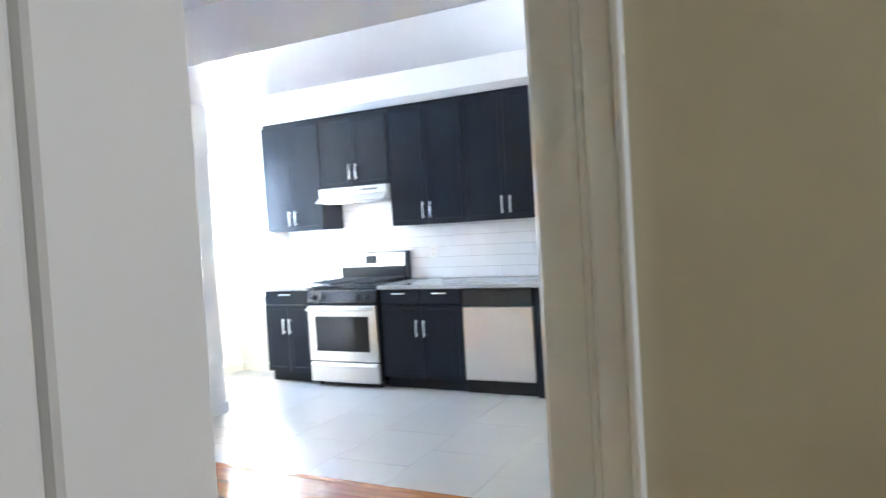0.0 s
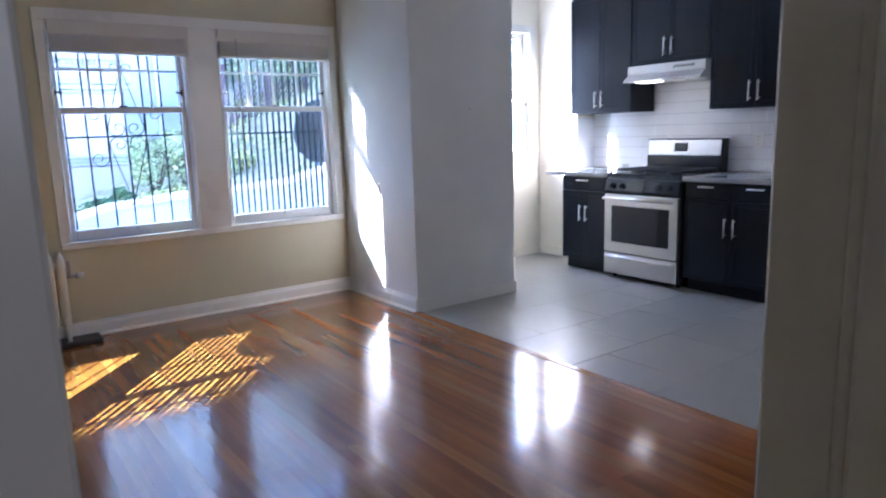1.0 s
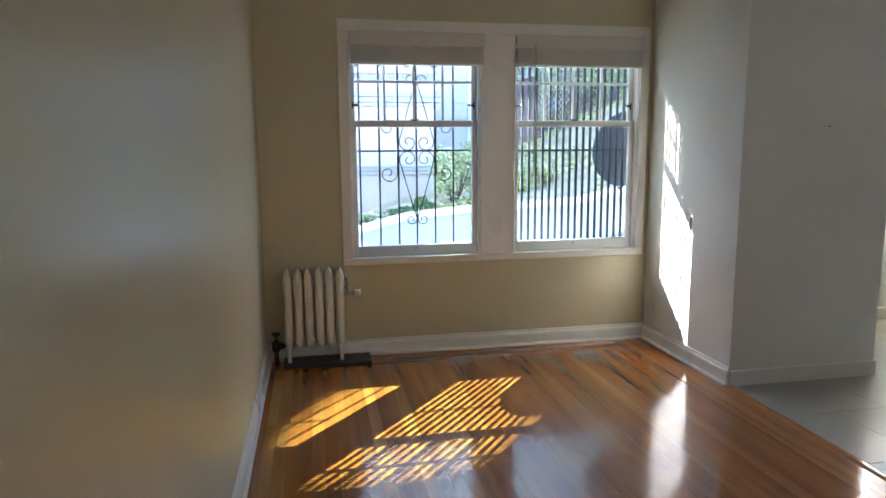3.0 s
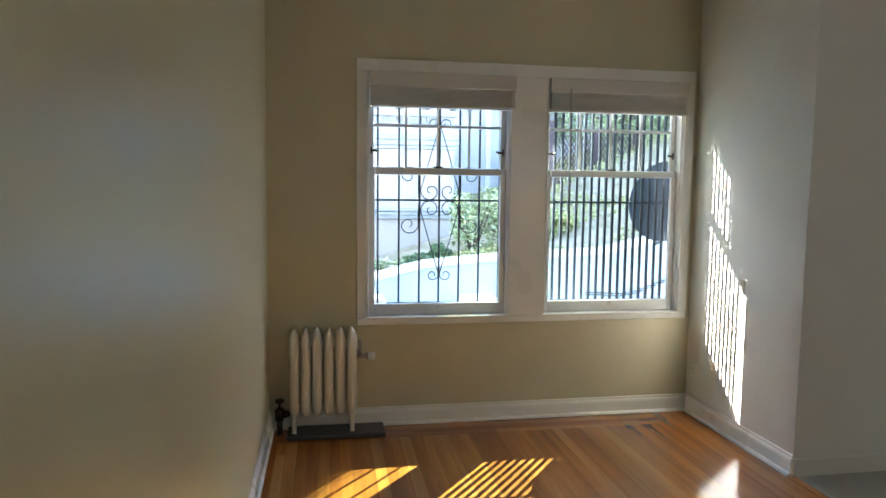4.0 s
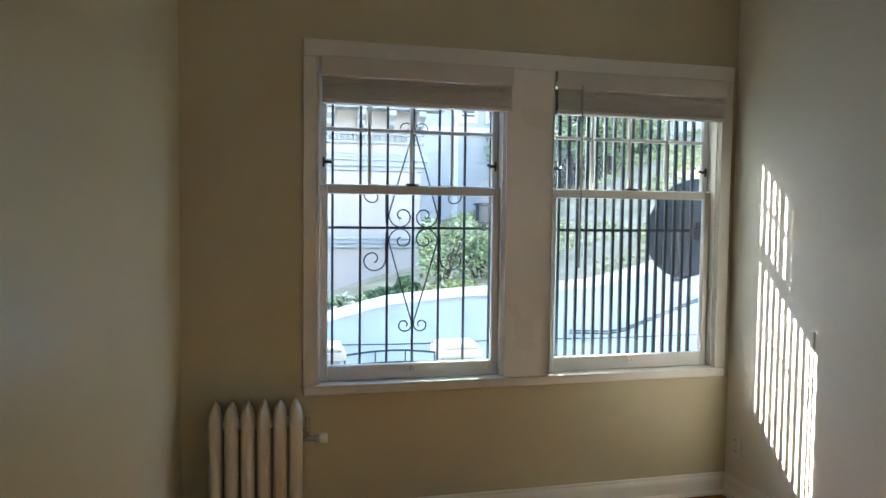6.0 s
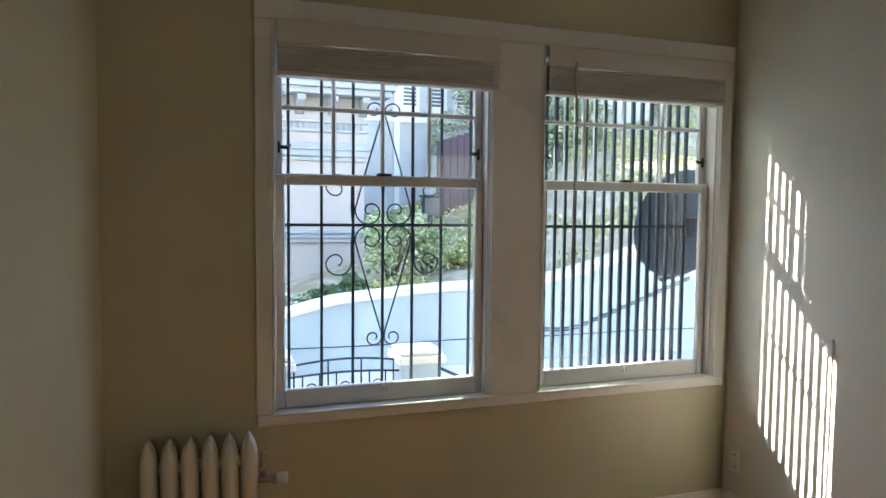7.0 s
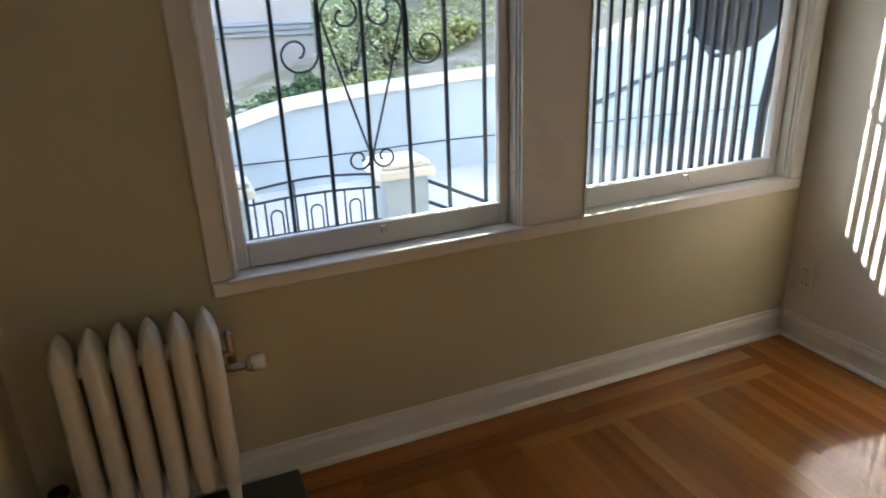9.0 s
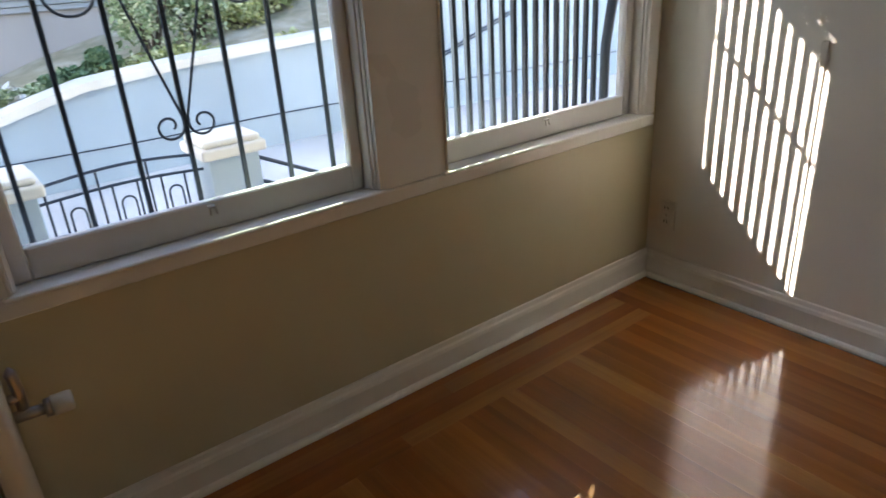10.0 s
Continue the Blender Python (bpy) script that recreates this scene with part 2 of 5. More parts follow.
def tile_mat(name, color, rough, var):
    m = material(name, color, rough)
    info = m.node_tree.nodes.new("ShaderNodeObjectInfo")
    t = ramp(m, info.outputs["Random"], [(0, tuple(c * (1 - var) for c in color)), (1, tuple(min(1, c * (1 + var)) for c in color))])
    v = coords(m)
    n = node(m, "ShaderNodeTexNoise", Scale=5.0, Detail=6.0)
    link(m, v, n.inputs["Vector"])
    cl = ramp(m, n.outputs["Fac"], [(0.25, (0.96, 0.96, 0.955)), (0.75, (1.02, 1.02, 1.02))])
    link(m, mix(m, 1.0, t, cl, "MULTIPLY"), bsdf(m).inputs["Base Color"])
    r = ramp(m, n.outputs["Fac"], [(0.2, (rough * 0.92,) * 3), (0.8, (rough * 1.1,) * 3)])
    link(m, r, bsdf(m).inputs["Roughness"])
    relief(m, n.outputs["Fac"], 0.04, 0.002)
    return m


M_FTILE = tile_mat("pale_floor_tile", (0.40, 0.385, 0.345), 0.32, 0.03)
M_WTILE = tile_mat("white_glazed_tile", (0.80, 0.80, 0.80), 0.12, 0.02)


def cab_mat():
    """Near-black stained cabinet fronts with a faint grain."""
    m = material("espresso_cabinet", (0.010, 0.010, 0.013), 0.34)
    v = coords(m, (45, 45, 2.0))
    n = node(m, "ShaderNodeTexNoise", Scale=1.0, Detail=5.0)
    link(m, v, n.inputs["Vector"])
    link(m, ramp(m, n.outputs["Fac"], [(0.3, (0.004, 0.006, 0.011)), (0.7, (0.007, 0.010, 0.017))]), bsdf(m).inputs["Base Color"])
    link(m, ramp(m, n.outputs["Fac"], [(0.3, (0.28,) * 3), (0.7, (0.40,) * 3)]), bsdf(m).inputs["Roughness"])
    relief(m, n.outputs["Fac"], 0.1, 0.001)
    return m


M_CAB = cab_mat()
bsdf(M_CAB).inputs["Specular IOR Level"].default_value = 0.28


def leaf_mat(name, a, b, c):
    m = material(name, a, 0.55)
    g = m.node_tree.nodes.new("ShaderNodeNewGeometry")
    link(m, ramp(m, g.outputs["Random Per Island"], [(0, a), (0.6, b), (1, c)]), bsdf(m).inputs["Base Color"])
    bsdf(m).inputs["Transmission Weight"].default_value = 0.0
    return m


M_LEAF = leaf_mat("shrub_leaves", (0.14, 0.21, 0.09), (0.30, 0.37, 0.19), (0.62, 0.64, 0.44))
M_LEAFD = leaf_mat("dark_leaves", (0.06, 0.12, 0.06), (0.11, 0.19, 0.09), (0.22, 0.31, 0.16))
M_IVY = leaf_mat("bank_plants", (0.22, 0.26, 0.09), (0.40, 0.42, 0.16), (0.64, 0.62, 0.36))
M_BARK = paint("bark", (0.10, 0.075, 0.055), 0.9, 0.2, 0.8, 30)
M_FLOWER = material("white_petals", (0.75, 0.73, 0.68), 0.6)


def soil_mat():
    m = material("bank_soil", (0.2, 0.16, 0.1), 0.95)
    v = coords(m)
    n = node(m, "ShaderNodeTexNoise", Scale=3.0, Detail=8.0, Roughness=0.7)
    link(m, v, n.inputs["Vector"])
    link(m, ramp(m, n.outputs["Fac"], [(0.3, (0.17, 0.17, 0.09)), (0.5, (0.32, 0.28, 0.19)), (0.7, (0.50, 0.45, 0.35))]), bsdf(m).inputs["Base Color"])
    relief(m, n.outputs["Fac"], 0.7, 0.03)
    return m


M_SOIL = soil_mat()

# ---- the large structure ----
XL, XR, YW, CEIL = -0.245, 2.40, 5.50, 2.79
YO = 5.60            # outer face of the window wall
XK, YK = 5.00, 5.58  # kitchen: wall behind the cabinets, window wall
PX, PY = 3.36, 4.46  # the closet block between room and kitchen
HY = 0.727           # end of the hall's right-hand wall
WIN = [(0.318, 1.188), (1.405, 2.310)]
WZ0, WZ1 = 0.655, 2.105
KWIN = (3.72, 4.60, 1.10, 2.25)

bm = nb()
box(bm, XL - 0.13, XL, 0.87, YO, 0, CEIL)
structure("wall_west", bm, M_WALL, "beige painted wall with a soft sheen", "wall")
bm = nb()
box(bm, XL, WIN[0][0], YW, YO, 0, CEIL)
box(bm, WIN[0][1], WIN[1][0], YW, YO, WZ0 - 0.03, WZ1)
box(bm, WIN[1][1], XR + 0.03, YW, YO, 0, CEIL)
box(bm, WIN[0][0], WIN[1][1], YW, YO, 0, WZ0 - 0.03)
box(bm, WIN[0][0], WIN[1][1], YW, YO, WZ1, CEIL)
structure("wall_north", bm, M_WALL, "beige painted wall with a pair of windows", "wall")
bm = nb()
box(bm, XR, PX, PY, YW, 0, CEIL)
structure("wall_closet", bm, M_BAY, "pale painted wall block between room and kitchen", "wall")
bm = nb()
kx0, kx1, kz0, kz1 = KWIN
box(bm, PX - 0.3, kx0, YK, YK + 0.18, 0, CEIL)
box(bm, kx1, XK + 0.15, YK, YK + 0.18, 0, CEIL)
box(bm, kx0, kx1, YK, YK + 0.18, 0, kz0)
box(bm, kx0, kx1, YK, YK + 0.18, kz1, CEIL)
structure("wall_kitchen_north", bm, M_WALLK, "cream kitchen wall with a window", "wall")
bm = nb()
box(bm, XK, XK + 0.15, 0.3, YK, 0, CEIL)
structure("wall_kitchen_east", bm, M_WALLK, "cream kitchen wall behind the cabinets", "wall")
bm = nb()
box(bm, 4.74, XK - 0.002, 5.06, YK - 0.002, 0, CEIL)
structure("wall_kitchen_return", bm, M_WALLK, "short cream wall beside the kitchen window", "wall")
# assumed opening, closed behind, holds the added south lamp
bm = nb()
box(bm, 0.44, 2.50, 0.58, HY - 0.01, 0, CEIL)
box(bm, 3.30, XK + 0.15, 0.58, HY - 0.01, 0, CEIL)
box(bm, 2.50, 3.30, 0.58, HY - 0.01, 0, 1.30)
box(bm, 2.50, 3.30, 0.58, HY - 0.01, 2.05, CEIL)
box(bm, 2.46, 3.34, 0.556, 0.579, 1.26, 2.09)
structure("wall_south", bm, M_WALL, "beige painted wall", "wall")
bm = nb()
box(bm, 0.31, 0.44, -1.6, HY, 0, CEIL)
structure("wall_hall_east", bm, M_WALL, "beige painted hall wall", "wall")
bm = nb()
box(bm, -1.55, XL - 0.165, 0.885, 1.02, 0, CEIL)
structure("wall_hall_north", bm, M_WALL, "beige painted hall wall", "wall")
bm = nb()
box(bm, -1.68, -1.55, -1.6, 1.02, 0, CEIL)
structure("wall_hall_west", bm, M_WALL, "beige painted hall wall", "wall")
# assumed opening, closed behind, holds the added hall lamp
bm = nb()
box(bm, -1.68, -0.20, -1.73, -1.6, 0, CEIL)
box(bm, 0.25, 0.44, -1.73, -1.6, 0, CEIL)
box(bm, -0.20, 0.25, -1.73, -1.6, 0, 1.40)
box(bm, -0.20, 0.25, -1.73, -1.6, 1.90, CEIL)
box(bm, -0.23, 0.28, -1.75, -1.731, 1.37, 1.93)
structure("wall_hall_south", bm, M_WALL, "beige painted hall wall", "wall")
bm = nb()
box(bm, -1.7, XR + 0.02, -1.75, YO, CEIL, CEIL + 0.12)
box(bm, XR + 0.02, XK + 0.15, 0.3, YK + 0.18, CEIL, CEIL + 0.12)
structure("ceiling", bm, M_CEIL, "white painted ceiling", "ceiling")
bm = nb()
box(bm, XR, PX, HY - 0.01, PY - 0.002, 2.45, CEIL - 0.002)
structure("ceiling_beam", bm, M_BEAM, "glossy white dropped ceiling beam", "beam")
bm = nb()
box(bm, 4.38, XK - 0.004, HY, 5.06 - 0.004, 2.51, CEIL - 0.002)
structure("soffit", bm, M_CEIL, "white soffit box above the kitchen cabinets", "soffit")

# baseboards with an ogee cap
BASE = [(0, 0.0), (0.016, 0.0), (0.016, 0.075), (0.013, 0.086), (0.008, 0.092), (0.006, 0.105), (0, 0.108)]
SHOE = [(0.016, 0.0), (0.030, 0.0), (0.029, 0.008), (0.024, 0.015), (0.016, 0.018)]
bm = nb()
profile_run(bm, BASE, "x", YW, XL, XR, -1)
profile_run(bm, SHOE, "x", YW, XL, XR, -1)
structure("baseboard_north", bm, M_TRIM, "white moulded baseboard", "baseboard")
bm = nb()
profile_run(bm, BASE, "y", XL, 0.875, YW - 0.017, 1)
profile_run(bm, SHOE, "y", XL, 0.875, YW - 0.03, 1)
structure("baseboard_west", bm, M_TRIM, "white moulded baseboard", "baseboard")
bm = nb()
profile_run(bm, BASE, "y", XR, PY, YW - 0.017, -1)
profile_run(bm, SHOE, "y", XR, PY, YW - 0.03, -1)
structure("baseboard_east", bm, M_TRIM, "white moulded baseboard", "baseboard")
bm = nb()
KB = [(0, 0), (0.012, 0), (0.012, 0.085), (0.008, 0.09), (0, 0.09)]
profile_run(bm, KB, "x", PY, XR - 0.002, PX + 0.012, -1)
profile_run(bm, KB, "y", PX, PY, YK, 1)
structure("baseboard_closet", bm, M_BAY, "painted flat baseboard of the closet wall", "baseboard")
bm = nb()
profile_run(bm, KB, "x", YK, PX + 0.012, 4.74, -1)
profile_run(bm, KB, "y", 4.74, 5.06, YK - 0.012, -1)
structure("baseboard_kitchen", bm, M_WALLK, "cream flat baseboard of the kitchen", "baseboard")

# unseen block added to shade the left window and shape the sun patch
bm = nb()
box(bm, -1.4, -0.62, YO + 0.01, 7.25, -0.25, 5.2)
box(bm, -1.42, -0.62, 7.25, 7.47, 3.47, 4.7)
structure("sun_blocker", bm, M_STUCCO, "unseen stucco block added to cut the sunlight", "wall")

# casing at the end of the hall
bm = nb()
box(bm, 0.296, 0.31, HY - 0.062, HY + 0.004, 0, CEIL - 0.01, 0.003)
box(bm, 0.290, 0.31, HY - 0.074, HY - 0.062, 0, CEIL - 0.01, 0.004, 2)
box(bm, 0.284, 0.31, HY - 0.116, HY - 0.074, 0, CEIL - 0.01, 0.006, 2)
box(bm, 0.280, 0.31, HY - 0.130, HY - 0.116, 0, CEIL - 0.01, 0.004, 2)
box(bm, 0.31, 0.44, HY, HY + 0.012, 0, CEIL - 0.01, 0.003)
structure("trim_hall_opening", bm, M_TRIM, "white painted casing of the hall opening", "casing")
bm = nb()
box(bm, XL - 0.125, XL + 0.009, 0.834, 0.90, 0, CEIL - 0.01, 0.004)
box(bm, XL - 0.137, XL - 0.124, 0.850, 0.90, 0, CEIL - 0.01)
box(bm, XL - 0.230, XL - 0.137, 0.826, 0.885, 0, CEIL - 0.01, 0.006, 2)
structure("trim_hall_jamb", bm, M_TRIM, "white painted jamb with chipped edge", "casing")

# ---- windows ----


def sash(win, x0, x1, z0, z1, y, gx0, gx1, gz0, gz1, name, cols=0, rows=()):
    """A sash frame round its glass, with muntins."""
    th = 0.014
    for nm, a in (("stile", (x0, gx0, z0, z1)), ("stile", (gx1, x1, z0, z1)), ("rail", (gx0, gx1, z0, gz0)), ("rail", (gx0, gx1, gz1, z1))):
        bm = nb()
        box(bm, a[0], a[1], y - th, y + th, a[2], a[3], 0.004)
        part(name + "_" + nm, bm, M_SASH, win)
    xs = [gx0 + (gx1 - gx0) * k / cols for k in range(1, cols)] if cols else []
    for x in xs:
        bm = nb()
        box(bm, x - 0.007, x + 0.007, y - 0.010, y + 0.010, gz0, gz1, 0.003)
        part("muntin", bm, M_SASH, win)
    edges = [gz0, *rows, gz1]
    cuts = [gx0, *xs, gx1]
    for z in rows:
        for a, b in zip(cuts, cuts[1:]):
            bm = nb()
            box(bm, a + 0.007 * (a != gx0), b - 0.007 * (b != gx1), y - 0.010, y + 0.010, z - 0.008, z + 0.008, 0.003)
            part("muntin", bm, M_SASH, win)
    for a, b in zip(cuts, cuts[1:]):
        for c, d in zip(edges, edges[1:]):
            bm = nb()
            box(bm, a - 0.003, b + 0.003, y + 0.001, y + 0.004, c - 0.003, d + 0.003)
            ob = part("pane", bm, M_GLASS, win)
            ob.visible_shadow = False


def latch(win, x, y, z, s):
    bm = nb()
    box(bm, x - 0.004, x + 0.004, y - 0.012, y, z - 0.022, z + 0.022, 0.002)
    box(bm, min(x, x + s * 0.034), max(x, x + s * 0.034), y - 0.022, y - 0.010, z - 0.007, z + 0.007, 0.003)
    tube(bm, [(x + s * 0.03, y - 0.03, z - 0.004), (x + s * 0.04, y - 0.012, z + 0.006)], 0.006, 8)
    part("sash_latch", bm, M_BRASSD, win, "small dark metal sash latch")


GX = [(0.371, 1.137), (1.457, 2.258)]
for i, ((wx0, wx1), (gx0, gx1)) in enumerate(zip(WIN, GX)):
    bm = nb()
    # jamb lining and stops
    for s, x in ((1, wx0), (-1, wx1)):
        box(bm, x - 0.001 if s > 0 else x - 0.016, x + 0.016 if s > 0 else x + 0.001, YW - 0.002, YO, WZ0, WZ1)
    box(bm, wx0, wx1, YW - 0.002, YO, WZ1 - 0.014, WZ1 + 0.001)
    box(bm, wx0, wx1, YW + 0.02, YO + 0.05, WZ0 - 0.03, WZ0, 0.003)
    win = structure(f"window_{i + 1}", bm, M_SASH, "white double-hung window behind iron bars", "window")
    lo = (wx0 + 0.017, wx1 - 0.017)
    sash(win, *lo, WZ0 + 0.002, 1.545, YW + 0.050, gx0, gx1, 0.728, 1.505, "lower_sash")
    sash(win, *lo, 1.512, 2.09, YW + 0.082, gx0 - 0.004, gx1 + 0.004, 1.548, 2.05, "upper_sash", 4, (1.795,))
    for x, s in ((gx0 - 0.018, 1), (gx1 + 0.018, -1)):
        latch(win, x, YW + 0.068, 1.645, s)
    bm = nb()
    box(bm, (gx0 + gx1) / 2 - 0.028, (gx0 + gx1) / 2 + 0.028, YW + 0.038, YW + 0.066, 1.545, 1.556, 0.003)
    part("sash_lock", bm, M_BRASSD, win, "small bronze sash lock")
    bm = nb()
    cx = (gx0 + gx1) / 2
    box(bm, cx - 0.009, cx + 0.009, YW + 0.018, YW + 0.037, 0.717, 0.721, 0.002)
    tube(bm, [(cx - 0.006, YW + 0.024, 0.717), (cx - 0.008, YW + 0.018, 0.700)], 0.002, 6)
    tube(bm, [(cx + 0.006, YW + 0.024, 0.717), (cx + 0.008, YW + 0.018, 0.700)], 0.002, 6)
    part("sash_lift", bm, M_CHROME, win, "small metal sash lift")

# casing round the pair of windows
CX0, CX1, CZ0, CZ1 = 0.262, 2.367, 0.612, 2.165
bm = nb()
box(bm, CX0, WIN[0][0] + 0.004, YW - 0.020, YW + 0.001, WZ0, CZ1 - 0.075, 0.003)
structure("trim_window_west", bm, M_TRIM, "white window casing", "casing")
bm = nb()
box(bm, WIN[1][1] - 0.004, CX1, YW - 0.020, YW + 0.001, WZ0, CZ1 - 0.075, 0.003)
structure("trim_window_east", bm, M_TRIM, "white window casing", "casing")
bm = nb()
box(bm, WIN[0][1] - 0.004, WIN[1][0] + 0.004, YW - 0.020, YW + 0.001, WZ0, CZ1 - 0.075, 0.003)
structure("trim_mullion", bm, M_TRIM, "white flat casing between the windows", "casing")
bm = nb()
box(bm, CX0, CX1, YW - 0.022, YW + 0.001, CZ1 - 0.075, CZ1, 0.003)
structure("trim_window_head", bm, M_TRIM, "white window head casing", "casing")
bm = nb()
box(bm, CX0 + 0.002, CX1 - 0.004, YW - 0.024, YW - 0.001, CZ0, WZ0 - 0.002, 0.004)
for (wx0, wx1) in WIN:
    box(bm, wx0 - 0.012, wx1 + 0.012, YW - 0.034, YW + 0.03, WZ0 - 0.006, WZ0 + 0.004, 0.003)
structure("trim_window_stool", bm, M_TRIM, "white window stool and apron", "casing")
# reeded outer stops on both jambs of each opening
for i, (wx0, wx1) in enumerate(WIN):
    for s, x in ((1, wx0), (-1, wx1)):
        bm = nb()
        for k in range(3):
            xa = x + s * (0.003 + 0.0055 * k)
            box(bm, min(xa, xa + s * 0.004), max(xa, xa + s * 0.0045), YW - 0.026 + 0.012 * k, YW + 0.03, WZ0 + 0.006, WZ1 - 0.005, 0.0015)
        structure("trim_window_stop", bm, M_TRIM, "thin white moulded window stop", "casing")

# moulding added outside the openings; its left side trims the sun patch
for wx0, wx1 in WIN:
    bm = nb()
    box(bm, wx0 - 0.07, wx0 + 0.016, YO + 0.001, YO + 0.088, WZ0 - 0.05, WZ1 + 0.08, 0.006)
    box(bm, wx1 + 0.060, wx1 + 0.095, YO + 0.001, YO + 0.060, WZ0 - 0.05, WZ1 + 0.08, 0.006)
    structure("trim_sun_edge", bm, M_SASH, "white outer moulding added to trim the sunlight", "casing")

# kitchen window
bm = nb()
for a in ((kx0 - 0.07, kx0, kz0 - 0.07, kz1 + 0.07), (kx1, kx1 + 0.07, kz0 - 0.07, kz1 + 0.07), (kx0, kx1, kz1, kz1 + 0.07), (kx0, kx1, kz0 - 0.07, kz0)):
    box(bm, a[0], a[1], YK - 0.02, YK + 0.001, a[2], a[3], 0.003)
box(bm, kx0 - 0.09, kx1 + 0.09, YK - 0.045, YK - 0.018, kz0 - 0.03, kz0, 0.004)
kwin = structure("window_3", bm, M_SASH, "white sash window of the kitchen", "window")
sash(kwin, kx0 + 0.002, kx1 - 0.002, kz0 + 0.002, 1.69, YK + 0.05, kx0 + 0.05, kx1 - 0.05, kz0 + 0.06, 1.65, "lower_sash")
sash(kwin, kx0 + 0.002, kx1 - 0.002, 1.655, kz1 - 0.002, YK + 0.095, kx0 + 0.05, kx1 - 0.05, 1.70, kz1 - 0.05, "upper_sash")
latch(kwin, kx1 - 0.03, YK + 0.03, 1.55, -1)

# ---- the things of the room ----


def blind(x0, x1, wand_x, label):
    """Raised mini blind: valance, head rail, stacked slats, bottom rail, ladder cords."""
    y = YW - 0.005
    e = empty("window_blind", ((x0 + x1) / 2, y, 2.06), label, "blind", "raised window blinds")
    bm = nb()
    box(bm, x0 - 0.003, x1 + 0.003, y - 0.030, y - 0.024, 2.008, 2.094, 0.003)
    lp("valance", bm, M_BLIND, e)
    bm = nb()
    box(bm, x0, x1, y - 0.022, y + 0.02, 2.045, 2.088, 0.002)
    lp("head_rail", bm, M_BLIND, e)
    rnd = random.Random(int(x0 * 100))
    for k in range(14):
        z = 1.915 + 0.0068 * k
        bm = nb()
        dx, dy = rnd.uniform(-0.002, 0.002), rnd.uniform(-0.0025, 0.0025)
        n = 12
        front, back = [], []
        for j in range(n + 1):
            xx = x0 + 0.004 + (x1 - x0 - 0.008) * j / n + dx
            sag = 0.0009 * math.sin(j * 1.3 + k)
            front.append((xx, y - 0.025 + dy, z + sag))
            back.append((xx, y + 0.022 + dy, z + sag))
        vf = [[bm.verts.new((p[0], p[1], p[2] + h)) for p in row] for row in (front, back) for h in (0, 0.0045)]
        for j in range(n):
            for a, b in ((0, 1), (1, 3), (3, 2), (2, 0)):
                bm.faces.new((vf[a][j], vf[a][j + 1], vf[b][j + 1], vf[b][j]))
        lp("slat", bm, M_BLIND, e)
    bm = nb()
    box(bm, x0 + 0.002, x1 - 0.002, y - 0.027, y + 0.023, 1.894, 1.912, 0.003)
    lp("bottom_rail", bm, M_BLIND, e)
    for f in (0.14, 0.52, 0.86):
        bm = nb()
        xx = x0 + (x1 - x0) * f
        tube(bm, [(xx, y - 0.029, 2.03), (xx + 0.004, y - 0.030, 1.95), (xx - 0.003, y - 0.0285, 1.90)], 0.0009, 6)
        lp("ladder_cord", bm, M_BLIND, e)
    if wand_x:
        bm = nb()
        tube(bm, [(wand_x, y - 0.036, 2.03), (wand_x + 0.001, y - 0.037, 1.6), (wand_x - 0.002, y - 0.036, 1.17)], 0.0045, 6)
        lp("tilt_wand", bm, material("clear_wand", (0.5, 0.5, 0.46), 0.25), e, "thin translucent tilt wand")
    return e


blind(0.340, 1.205, None, "cream slatted blind pulled up to the window head")
blind(1.424, 2.318, 1.545, "cream slatted blind pulled up with a hanging tilt wand")


